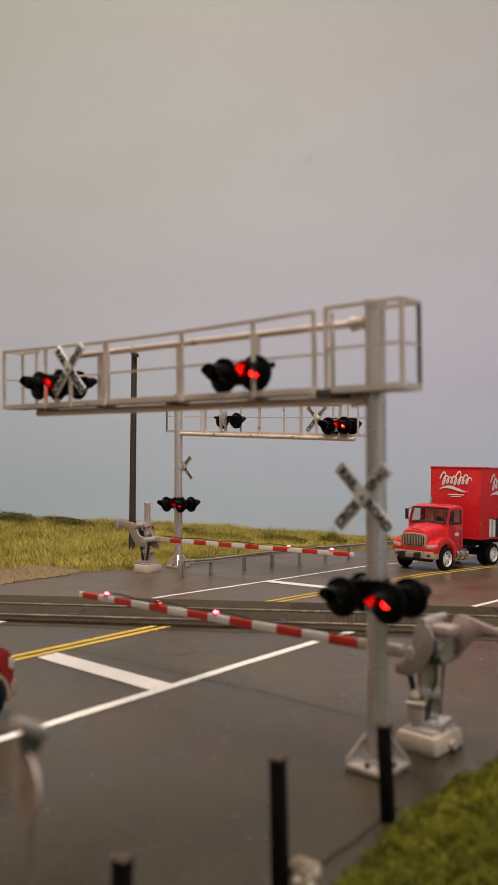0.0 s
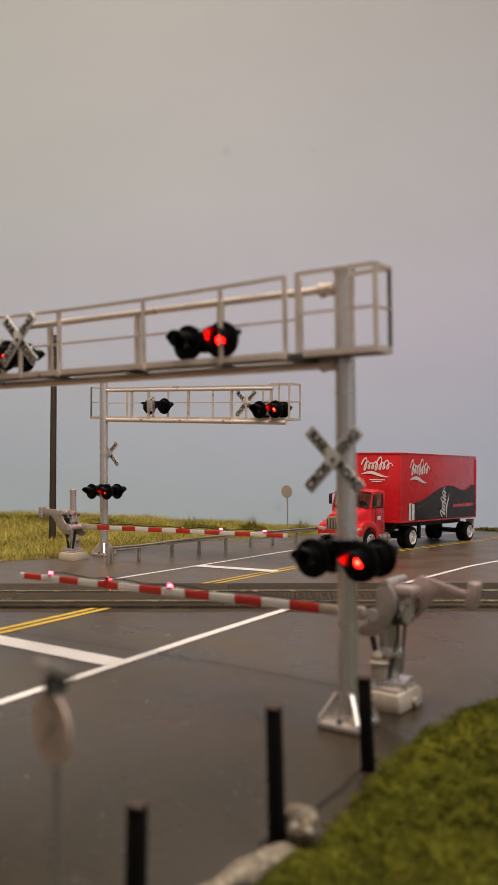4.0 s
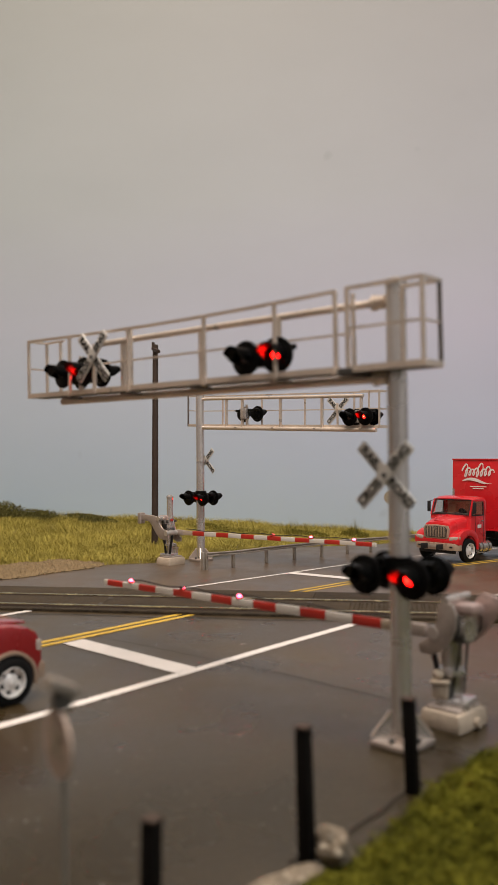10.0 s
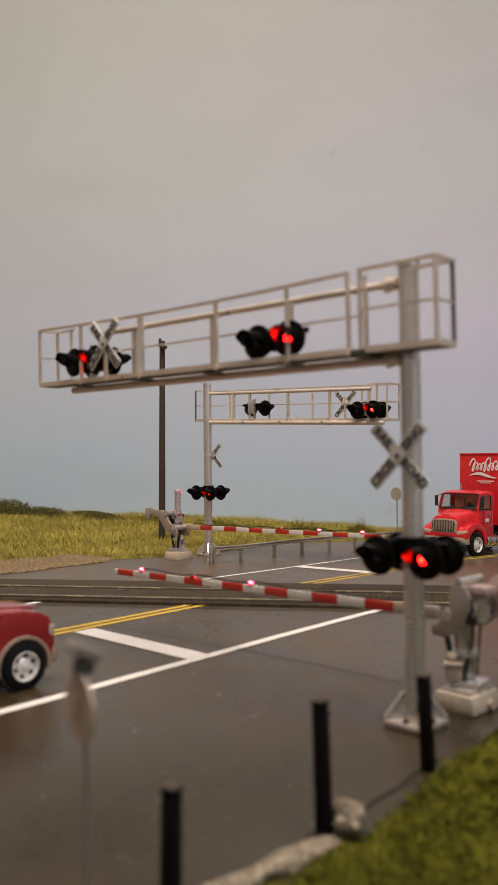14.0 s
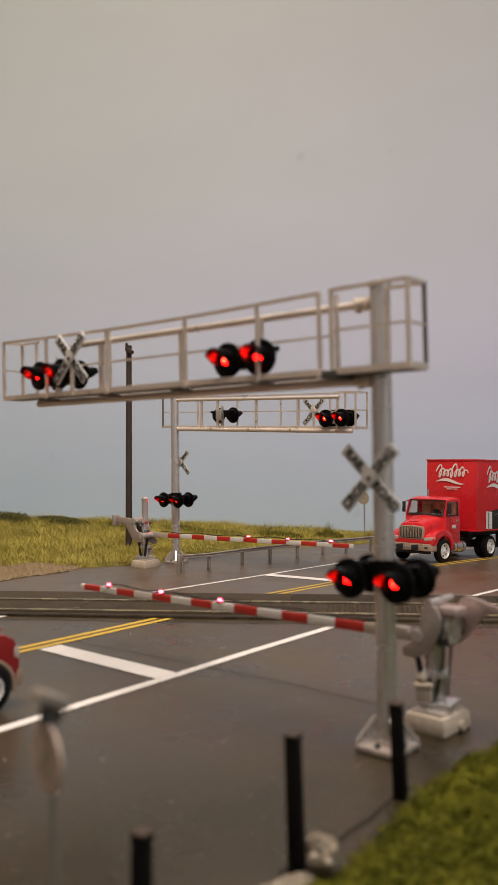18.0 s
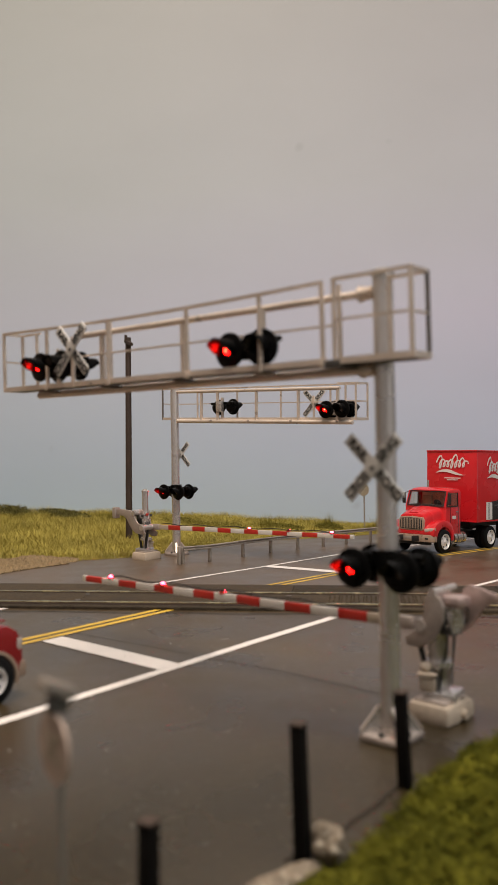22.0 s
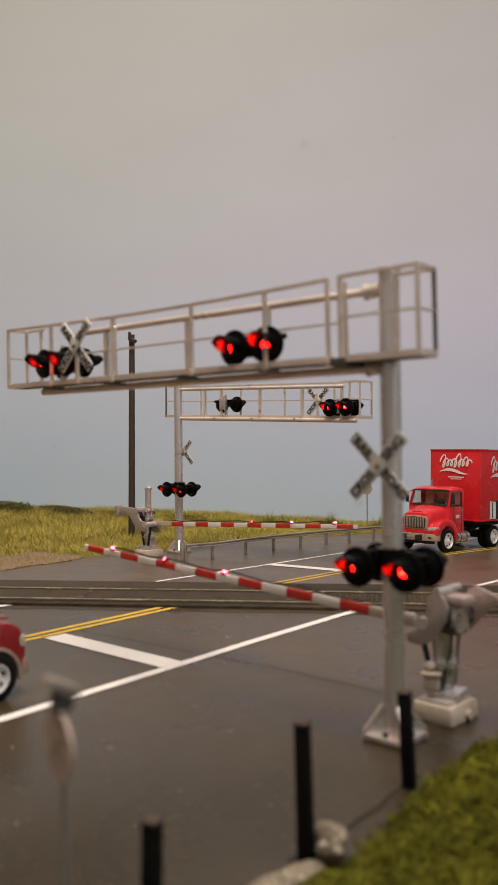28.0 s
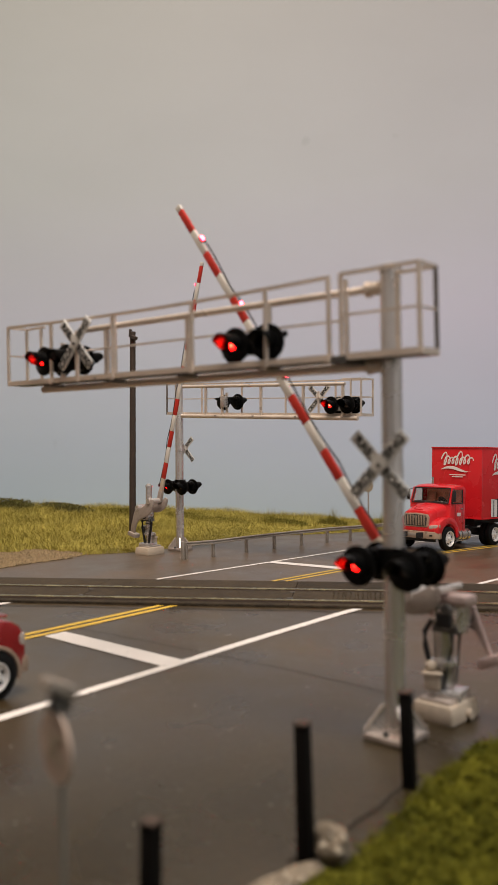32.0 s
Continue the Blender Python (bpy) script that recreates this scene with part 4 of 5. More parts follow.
def loft(sections, cap=True):
    """A skin over rings of equal length, closed at both ends."""
    bm = bmesh.new()
    rings = [[bm.verts.new(p) for p in ring] for ring in sections]
    n = len(rings[0])
    for u, v in zip(rings, rings[1:]):
        for k in range(n):
            bm.faces.new((u[k], u[(k + 1) % n], v[(k + 1) % n], v[k]))
    if cap:
        bm.faces.new(rings[0][::-1])
        bm.faces.new(rings[-1])
    bmesh.ops.recalc_face_normals(bm, faces=bm.faces)
    return bm


def arch_ring(y, half, low, high, crown, n=14):
    """An upright section with a crowned top: flat sides to the shoulder, then a rounded roof."""
    pts = [(-half, y, low)]
    for k in range(n + 1):
        a = math.pi * (1 - k / n)
        c, s1 = math.cos(a), math.sin(a)
        pts.append((half * math.copysign(abs(c) ** 0.55, c), y, high - crown + crown * abs(s1) ** 0.8))
    return pts + [(half, y, low)]


def delivery_truck(m):
    """Local space: front to -y, ground at 0, +x its left side; the box starts at y = 0."""
    t = thing("delivery_truck", m, "red delivery truck with a long red box trailer", "truck")
    W = 2.78
    fy, ry, ty = -2.38, 1.54, 8.1
    # trailer
    body = part("trailer_box", box((0, 4.28, 3.05), (W, 8.55, 3.44), 0.05), truck_red, t, "plain red trailer box")
    for z in (1.36, 4.74):
        part("trailer_rail", box((W / 2 + 0.01, 4.28, z), (0.04, 8.55, 0.07), 0.01), truck_red, body)
        part("trailer_rail", box((0, -0.01, z), (W, 0.04, 0.07), 0.01), truck_red, body)
    for y in (0.03, 8.53):
        part("corner_post", box((W / 2 + 0.005, y, 2.98), (0.06, 0.08, 3.26), 0.015), truck_red, body)
    emblem(body, 1.75, 0.85, at(0.05, -0.034, 3.95))
    emblem(body, 2.0, 1.05, at(W / 2 + 0.034, 1.9, 3.75, 90))
    part("small_print", box((0.1, -0.034, 3.42), (0.9, 0.006, 0.045)), decal_white, body)
    part("small_print", box((0.1, -0.034, 3.33), (0.6, 0.006, 0.035)), decal_white, body)
    # the bottle printed on the side, lying down
    prof = [(0.95, 0.84), (1.5, 0.87), (2.2, 0.97), (3.0, 1.2), (3.7, 1.45), (4.4, 1.62), (5.2, 1.72), (5.8, 1.67), (6.5, 1.50), (7.1, 1.45), (7.6, 1.55), (8.05, 1.74), (8.32, 1.72), (8.4, 1.5)]
    zc, bot = 1.42, -0.02
    pts = [(y, zc + h) for y, h in prof] + [(8.4, zc + bot), (0.95, zc + bot)]
    part("bottle_print", prism(pts, "x", W / 2 + 0.022, W / 2 + 0.030), decal_dark, body, "dark bottle shape printed on the side", smooth=False)
    part("bottle_cap_print", prism([(0.85, 1.42), (1.4, 1.42), (1.4, 2.24), (0.85, 2.28)], "x", W / 2 + 0.032, W / 2 + 0.038), decal_white, body, smooth=False)
    part("bottle_band", prism([(5.7, 1.98), (8.1, 2.0), (8.1, 2.16), (5.7, 2.13)], "x", W / 2 + 0.032, W / 2 + 0.036), truck_red, body, smooth=False)
    emblem(body, 1.5, 0.8, at(W / 2 + 0.040, 4.75, 2.2, 90, 0, -82))
    part("bottle_shine", prism([(1.6, 2.1), (2.3, 2.2), (3.0, 2.42), (3.0, 2.36), (2.3, 2.12), (1.6, 2.04)], "x", W / 2 + 0.032, W / 2 + 0.036), dark_metal, body, smooth=False)
    part("cap_stripe", prism([(1.05, 1.44), (1.12, 1.44), (1.12, 2.22), (1.05, 2.22)], "x", W / 2 + 0.040, W / 2 + 0.043), decal_dark, body, smooth=False)
    part("trailer_frame", box((0, 4.6, 1.16), (1.1, 7.6, 0.3), 0.03), chassis_black, t)
    part("landing_gear", box((0.85, 2.95, 0.8), (0.14, 0.2, 0.8), 0.02), chassis_black, t)
    part("landing_gear", box((-0.85, 2.95, 0.8), (0.14, 0.2, 0.8), 0.02), chassis_black, t)
    part("landing_brace", bar((-0.85, 2.95, 0.6), (0.85, 2.95, 0.6), 0.08, 0.08), chassis_black, t)
    part("mud_flap", box((W / 2 - 0.3, 8.52, 0.85), (0.5, 0.03, 0.75), 0.005), decal_white, t, "white mud flap")
    part("mud_flap", box((-W / 2 + 0.3, 8.52, 0.85), (0.5, 0.03, 0.75), 0.005), decal_white, t, "white mud flap")
    part("rear_bumper", box((0, 8.5, 0.62), (2.3, 0.1, 0.12), 0.02), chassis_black, t)
    # tractor
    part("frame_rail", box((0.42, -0.6, 0.72), (0.12, 6.4, 0.24), 0.02), chassis_black, t)
    part("frame_rail", box((-0.42, -0.6, 0.72), (0.12, 6.4, 0.24), 0.02), chassis_black, t)
    part("fifth_wheel", box((0, 1.4, 0.98), (0.9, 1.0, 0.12), 0.03), chassis_black, t)
    # cab: lower body, pillars, roof, panes and a simple interior
    yb, yw, yr = -0.92, -2.20, -1.90
    low = [(yb, 0.80), (yb, 2.12), (yw + 0.02, 2.12), (yw, 1.0), (-1.96, 0.80)]
    cab = part("cab", prism(low, "x", -1.12, 1.12, 0.08), truck_red, t, "red truck cab")
    roof = [arch_ring(y, h, z0, z1, c) for y, h, z0, z1, c in ((yb - 0.02, 1.06, 2.80, 2.90, 0.08), (yb - 0.06, 1.09, 2.76, 2.98, 0.14), (-1.3, 1.10, 2.76, 3.01, 0.16), (-1.72, 1.09, 2.76, 2.98, 0.15), (yr - 0.03, 1.05, 2.77, 2.88, 0.09))]
    part("roof", loft(roof), truck_red, cab, "rounded red cab roof")
    part("back_panel", box((0, yb - 0.04, 2.44), (2.12, 0.07, 0.72), 0.02), truck_red, cab)
    # added pale panel: its colour stands for light coming through the cab
    part("back_bright_panel", box((0, yb - 0.09, 2.44), (1.9, 0.02, 0.60), 0.008), bright_tan, cab, "pale tan panel added for the brightness seen through the cab")
    for s in (-1, 1):
        part("windscreen_pillar", bar((s * 1.05, yw + 0.06, 2.08), (s * 1.03, yr + 0.02, 2.82), 0.10, 0.12), truck_red, cab)
        part("rear_pillar", box((s * 1.07, yb - 0.10, 2.44), (0.09, 0.20, 0.72), 0.02), truck_red, cab)
        part("window_seal", bar((s * 1.105, yw + 0.14, 2.14), (s * 1.085, yr + 0.10, 2.76), 0.035, 0.05), chassis_black, cab)
        part("window_seal", bar((s * 1.105, yb - 0.24, 2.14), (s * 1.09, yb - 0.24, 2.76), 0.035, 0.05), chassis_black, cab)
        part("window_seal", bar((s * 1.11, yw + 0.12, 2.13), (s * 1.11, yb - 0.22, 2.13), 0.035, 0.05), chassis_black, cab)
        pane = part("side_window", prism([(yw + 0.14, 2.14), (yr + 0.10, 2.76), (yb - 0.24, 2.76), (yb - 0.24, 2.14)], "x", s * 1.085, s * 1.095), cab_glass, cab, "clear side window")
        pane.visible_shadow = False
        part("door_seam", box((s * 1.122, yb - 0.22, 1.50), (0.012, 0.02, 1.20)), chassis_black, cab)
        part("door_seam", box((s * 1.122, -1.80, 1.62), (0.012, 0.02, 0.96)), chassis_black, cab)
        part("door_handle", box((s * 1.14, yb - 0.36, 1.88), (0.04, 0.15, 0.05), 0.01), chrome, cab)
        part("door_badge", box((s * 1.128, yb - 0.58, 1.62), (0.012, 0.30, 0.16), 0.004), decal_white, cab)
        part("mirror_arm", bar((s * 1.10, yr - 0.12, 2.18), (s * 1.24, yr - 0.20, 2.26), 0.03, 0.03), chassis_black, cab)
        part("mirror_arm", bar((s * 1.08, yr - 0.02, 2.78), (s * 1.24, yr - 0.20, 2.70), 0.03, 0.03), chassis_black, cab)
        part("mirror", box((s * 1.25, yr - 0.20, 2.47), (0.16, 0.09, 0.50), 0.03), chassis_black, cab, "tall black mirror")
        part("seat", box((s * 0.48, -1.30, 2.22), (0.50, 0.14, 0.80), 0.06, (-8, 0, 0)), seat_tan, cab, "tan cab seat")
    part("dashboard", box((0, yw + 0.22, 2.14), (1.9, 0.26, 0.12), 0.04), chassis_black, cab)
    part("steering_wheel", lathe([(0, 0.20), (0.02, 0.22), (0.04, 0.20)], (0.46, yw + 0.36, 2.24), (0.46, yw + 0.60, 2.40), 20), chassis_black, cab)
    screen = part("windscreen", prism([(yw + 0.02, 2.16), (yr - 0.03, 2.82), (yr - 0.02, 2.82), (yw + 0.03, 2.16)], "x", -0.98, 0.98), cab_glass, cab, "clear windscreen")
    screen.visible_shadow = False
    for a, b in (((-1.0, yw + 0.01, 2.14), (1.0, yw + 0.01, 2.14)), ((-0.98, yr - 0.04, 2.81), (0.98, yr - 0.04, 2.81)), ((-0.99, yw + 0.01, 2.14), (-0.98, yr - 0.04, 2.81)), ((0.99, yw + 0.01, 2.14), (0.98, yr - 0.04, 2.81))):
        part("windscreen_seal", bar(a, b, 0.045, 0.05), chassis_black, cab)
    for x in (-0.62, 0.12):
        part("wiper", bar((x, yw - 0.01, 2.18), (x + 0.46, yw + 0.05, 2.32), 0.022, 0.022), chassis_black, cab)
    # bonnet and the two swelling wings
    nose = [arch_ring(y, h, 0.95, z, c) for y, h, z, c in ((yw + 0.05, 0.92, 2.13, 0.30), (-2.45, 0.86, 2.07, 0.34), (-2.75, 0.80, 1.98, 0.34), (-3.02, 0.74, 1.88, 0.30), (-3.17, 0.71, 1.80, 0.24), (-3.22, 0.66, 1.70, 0.16))]
    hood = part("hood", loft(nose), truck_red, t, "sloping red bonnet")
    part("hood_crease", loft([arch_ring(y, h, z - 0.1, z, 0.06) for y, h, z in ((yw - 0.02, 0.40, 2.13), (-2.7, 0.34, 2.03), (-3.1, 0.26, 1.88))]), truck_red, hood)
    for s in (-1, 1):
        n = 16
        outer = [(-1.66, 0.62), (-1.63, 0.98), (-1.74, 1.26), (-1.98, 1.44), (-2.38, 1.52), (-2.78, 1.47), (-3.08, 1.33), (-3.26, 1.12), (-3.28, 0.86)]
        inner = [(fy + 0.62 * math.cos(math.pi * (0.92 - 0.98 * i / n)) * -1, 0.55 + 0.66 * math.sin(math.pi * (0.92 - 0.98 * i / n))) for i in range(n + 1)]
        inner = [p for p in inner if p[1] > 0.60]
        inner.sort(key=lambda p: p[0])
        part("wing", prism(outer + inner, "x", s * 0.62, s * 1.20, 0.07), truck_red, hood)
        part("wing_lip", box((s * 1.08, -1.72, 0.82), (0.30, 0.16, 0.52), 0.06), truck_red, hood)
        part("headlight", box((s * 0.93, -3.22, 1.10), (0.46, 0.16, 0.17), 0.06, (0, -6 * s, 12 * s)), lamp_glass, hood, "clear swept-back headlight")
        part("turn_lamp", box((s * 1.17, -3.10, 1.14), (0.06, 0.20, 0.12), 0.025, (0, 0, 16 * s)), sign_back, hood, "amber turn lamp")
    frame_pts = [(-0.66, 1.12), (-0.58, 1.06), (0.58, 1.06), (0.66, 1.12), (0.69, 1.52), (0.62, 1.66), (0.0, 1.70), (-0.62, 1.66), (-0.69, 1.52)]
    part("grille_frame", prism(frame_pts, "y", -3.31, -3.16, 0.04), bumper_tan, t, "bright grille surround")
    grille = part("grille", prism([(x * 0.88, 1.37 + (z - 1.37) * 0.80) for x, z in frame_pts], "y", -3.325, -3.30), chassis_black, t, "dark grille with upright bars")
    for k in range(13):
        part("grille_bar", box((-0.52 + k * 0.0867, -3.335, 1.375), (0.036, 0.025, 0.46), 0.008), bumper_tan, grille)
    part("grille_badge", prism([(-0.10, 1.60), (0.10, 1.60), (0.0, 1.44)], "y", -3.36, -3.345), chrome, grille)
    part("nose_panel", box((0, -3.20, 0.98), (2.06, 0.20, 0.20), 0.06), truck_red, hood)
    plan = [(-1.20, -2.98), (-1.20, -3.16), (-1.02, -3.32), (-0.66, -3.40), (0.66, -3.40), (1.02, -3.32), (1.20, -3.16), (1.20, -2.98)]
    bumper = part("front_bumper", prism(plan, "z", 0.56, 0.88, 0.05), bumper_tan, t, "bright wraparound front bumper")
    for s in (-1, 1):
        part("fog_lamp_hole", box((s * 0.86, -3.35, 0.72), (0.15, 0.06, 0.08), 0.02, (0, 0, 13 * s)), chassis_black, bumper)
    part("bumper_slot", box((0, -3.40, 0.72), (0.72, 0.02, 0.12), 0.008), silver_dull, bumper)
    part("valance", box((0, -3.16, 0.50), (1.9, 0.2, 0.16), 0.03), chassis_black, t)
    part("steps", box((0, -1.35, 0.40), (2.26, 0.62, 0.05), 0.012), chrome, t)
    for s in (-1, 1):
        part("fuel_tank", rod((s * 0.94, -1.52, 0.66), (s * 0.94, -0.55, 0.66), 0.27, 22), chrome, t, "bright metal fuel tank")
        for y in (-1.30, -0.82):
            part("tank_strap", rod((s * 0.94, y, 0.66), (s * 0.94, y + 0.05, 0.66), 0.282, 22), dark_metal, t)
    part("axle", rod((-1.0, fy, 0.56), (1.0, fy, 0.56), 0.09, 10), chassis_black, t)
    for s in (-1, 1):
        wheel(s * 1.08, fy, 0.55, 0.55, 0.30, t, s)
        for o in (1.12, 0.78):
            wheel(s * o, ry, 0.55, 0.55, 0.30, t, s, True)
            wheel(s * o, ty, 0.55, 0.55, 0.30, t, s, True)
    for y in (ry, ty):
        part("axle", rod((-1.0, y, 0.55), (1.0, y, 0.55), 0.11, 10), chassis_black, t)
    part("exhaust_pipe", rod((-1.0, -0.45, 0.7), (-1.0, -0.45, 3.3), 0.06, 12), chrome, t)
    return t


truck_front = Vector((-10.25, 24.37)) - Vector((math.cos(radians(5)), -math.sin(radians(5)))) * 1.33
delivery_truck(at(truck_front.x, truck_front.y, ground_height(truck_front.x, truck_front.y) - 0.0, -5.0, -1.9))


def sport_utility(m):
    """Local space: front to +y, ground at 0, origin under the front axle."""
    c = thing("sport_utility_car", m, "dark red sport utility car with beige wheel arches", "car")
    r = 0.475
    side = [(0.72, 0.42), (0.78, 0.72), (0.78, 1.0), (0.74, 1.22), (0.64, 1.39), (0.44, 1.51), (0.06, 1.59), (-0.75, 1.66), (-1.05, 1.68), (-4.0, 1.66), (-4.15, 1.3), (-4.15, 0.45), (-3.5, 0.36), (0.3, 0.36)]
    body = part("body", prism(side, "x", -0.93, 0.93, 0.13), suv_red, c, "dark red body")
    roofp = [(-0.85, 1.60), (-1.45, 2.18), (-1.7, 2.26), (-3.7, 2.24), (-4.05, 1.62)]
    cabin = part("cabin", prism(roofp, "x", -0.80, 0.80, 0.08), suv_red, c)
    part("windscreen", prism([(-0.86, 1.66), (-1.42, 2.16), (-1.46, 2.16), (-0.90, 1.66)], "x", -0.72, 0.72), glass_dark, cabin, "tinted windscreen")
    for s in (-1, 1):
        part("side_window", prism([(-1.2, 1.68), (-1.62, 2.14), (-2.55, 2.16), (-2.55, 1.68)], "x", s * 0.795, s * 0.812), glass_dark, cabin)
        part("side_window", prism([(-2.65, 1.68), (-2.65, 2.16), (-3.6, 2.14), (-3.75, 1.68)], "x", s * 0.795, s * 0.812), glass_dark, cabin)
        for y0 in (0.0, -2.95):
            n = 16
            out = [(y0 + 0.625 * math.cos(math.pi * (1.08 - 1.16 * i / n)), r + 0.61 * math.sin(math.pi * (1.08 - 1.16 * i / n))) for i in range(n + 1)]
            inn = [(y0 + 0.545 * math.cos(math.pi * (1.08 - 1.16 * i / n)), r + 0.535 * math.sin(math.pi * (1.08 - 1.16 * i / n))) for i in range(n + 1)]
            part("wheel_arch", prism(out + inn[::-1], "x", s * 0.80, s * 0.99, 0.02), beige, c, "beige wheel arch")
            liner = [(y0 + 0.54 * math.cos(math.pi * 2 * i / 24), r + 0.53 * math.sin(math.pi * 2 * i / 24)) for i in range(24)]
            part("arch_liner", prism(liner, "x", s * 0.70, s * 0.938), chassis_black, c)
            wheel(s * 0.905, y0, r, r, 0.24, c, s)
        part("sill", box((s * 0.93, -1.5, 0.44), (0.10, 1.75, 0.2), 0.04), beige, c, "beige sill")
        part("headlight", box((s * 0.80, 0.665, 1.10), (0.27, 0.20, 0.27), 0.07), lamp_glass, c, "clear headlight")
        part("door_seam", box((s * 0.932, -0.95, 1.1), (0.008, 0.015, 1.0)), chassis_black, c)
        part("mirror", box((s * 1.0, -1.05, 1.72), (0.2, 0.12, 0.17), 0.05), suv_red, c)
    part("bumper", box((0, 0.74, 0.58), (1.86, 0.22, 0.36), 0.09), beige, c, "beige front bumper")
    part("grille", box((0, 0.785, 1.10), (1.0, 0.05, 0.30), 0.03), chassis_black, c)
    part("hood_crease", box((0, 0.0, 1.60), (1.1, 1.2, 0.05), 0.02, (-6.5, 0, 0)), suv_red, c)
    return c


sport_utility(at(-8.06, -3.34, 0, 0.0))

# ---- roadside things ----


def guard_rail():
    g = thing("guard_rail", at(0, 0, 0), "weathered steel guard rail on short posts beside the road", "guard rail")
    pts = [(-17.95, 12.55), (-17.5, 13.75), (-17.35, 15.75), (-17.12, 17.45), (-16.8, 19.1), (-16.6, 20.9), (-16.4, 22.6), (-16.3, 24.7), (-16.2, 27.0), (-16.15, 29.2), (-16.2, 31.6), (-16.3, 34.0)]
    for x, y in pts:
        z = ground_height(x, y)
        part("post", box((x, y, z + 0.34), (0.12, 0.12, 0.74), 0.01), guard_steel, g)
    bm = bmesh.new()
    prof = [(0, 0.75), (0.05, 0.735), (0.05, 0.70), (0, 0.675), (0, 0.655), (0.05, 0.63), (0.05, 0.59), (0, 0.575), (-0.03, 0.575), (-0.03, 0.75)]
    rings = []
    for i, (x, y) in enumerate(pts):
        a, b = Vector(pts[max(i - 1, 0)]), Vector(pts[min(i + 1, len(pts) - 1)])
        d = (b - a).normalized()
        s = Vector((d.y, -d.x))
        z = ground_height(x, y)
        rings.append([bm.verts.new((x + s.x * (0.1 + o), y + s.y * (0.1 + o), z + h)) for o, h in prof])
    for u, v in zip(rings, rings[1:]):
        for k in range(len(prof)):
            bm.faces.new((u[k], u[(k + 1) % len(prof)], v[(k + 1) % len(prof)], v[k]))
    bm.faces.new(rings[0])
    bm.faces.new(rings[-1][::-1])
    bmesh.ops.recalc_face_normals(bm, faces=bm.faces)
    part("beam", bm, guard_steel, g, "ribbed steel beam")
    part("rail_end", box((-17.96, 12.35, 0.38), (0.14, 0.12, 0.80), 0.03), guard_steel, g)


guard_rail()


def utility_pole():
    g = thing("utility_pole", at(-26.55, 16.95, 0), "tall dark brown wooden pole with a short crossarm", "pole")
    part("pole", rod((0, 0, 0.0), (0.1, 0.08, 10.9), 0.185, 18, 0.15), pole_brown, g)
    part("crossarm", bar((-0.1, 0.06, 10.72), (0.75, -0.25, 10.45), 0.16, 0.16), pole_brown, g)
    part("brace", bar((0.1, 0.08, 10.0), (0.45, -0.12, 10.5), 0.06, 0.06), pole_brown, g)
    part("insulator", rod((-0.05, 0.05, 10.78), (-0.05, 0.05, 11.05), 0.08, 10), pole_brown, g)


utility_pole()


def round_sign():
    g = thing("road_sign", at(-21.05, 31.4, ground_height(-21.05, 31.4)), "round tan sign plate on a thin post, seen from behind", "road sign")
    part("post", rod((0, 0, 0), (0, 0, 2.9), 0.045, 10), guard_steel, g)
    part("sign_plate", rod((0, -0.05, 2.5), (0, -0.09, 2.5), 0.40, 28), sign_back, g, "round tan plate")
    part("plate_bolt", rod((0, -0.09, 2.5), (0, -0.11, 2.5), 0.03, 8), dark_metal, g)


round_sign()


def beacon_sign():
    """The round warning sign with a grey box above it, close to the verge."""
    z0 = ground_height(0.79, -7.42)
    g = thing("warning_sign", at(0.79, -7.42, z0, -12), "round faded warning sign on a thin grey post", "road sign")
    part("post", rod((0, 0, 0), (0, 0, 2.75 - z0), 0.030, 12), post_grey, g)
    zc = 2.17 - z0
    part("sign_plate", rod((0, -0.05, zc), (0, -0.08, zc), 0.35, 30), sign_pale, g, "round faded pink plate")
    for turn in (-45, 45):
        part("sign_mark", box((0, -0.085, zc), (0.4, 0.012, 0.07), 0.0, (0, turn, 0)), sign_back, g)
    part("lamp_housing", box((0, -0.02, zc + 0.42), (0.16, 0.2, 0.18), 0.05), dark_metal, g)
    part("top_box", box((0, -0.03, zc + 0.57), (0.27, 0.35, 0.12), 0.04, (-27, 0, 0)), box_grey, g, "small grey box")


beacon_sign()


def fence_posts():
    for x, y, h, tilt in ((0.93, -3.74, 1.84, (0.5, -1.0)), (1.08, -1.38, 1.46, (1.2, -2.0)), (0.70, -6.24, 1.42, (0.0, 1.5))):
        z = ground_height(x, y)
        p = thing("fence_post", at(x, y, z - 0.05), "short blackened square wooden post at the verge", "post", "verge posts")
        bm = box((0, 0, h / 2), (0.19, 0.19, h + 0.02), 0.02, taper=(0.93, 0.93))
        part("shaft", bm, post_black, p, "", pose(0, 0, 0, tilt[0], tilt[1], 12))
        top = box((0, 0, h + 0.02), (0.2, 0.2, 0.03), 0.008)
        part("cut_top", top, pole_brown, p, "", pose(0, 0, 0, tilt[0], tilt[1], 12))


fence_posts()

# ---- verges ----


def rock(name, x, y, z, s, turn, seed, material, label):
    rng = random.Random(seed)
    bm = bmesh.new()
    bmesh.ops.create_icosphere(bm, subdivisions=3, radius=1.0)
    off = Vector((rng.random() * 9, rng.random() * 9, rng.random() * 9))
    for v in bm.verts:
        k = 1 + 0.46 * noise.noise(v.co * 1.2 + off)
        if s[1] < 0.4:
            k += 0.15 * noise.noise(v.co * 2.9 + off) + 0.05 * noise.noise(v.co * 6.5 + off)
        v.co = Vector((v.co.x * s[0] * k, v.co.y * s[1] * k, v.co.z * s[2] * k))
    ob = part(name, bm, material, None, "", at(x, y, z, turn))
    return tagged(ob, label, "rock", "verge stones")


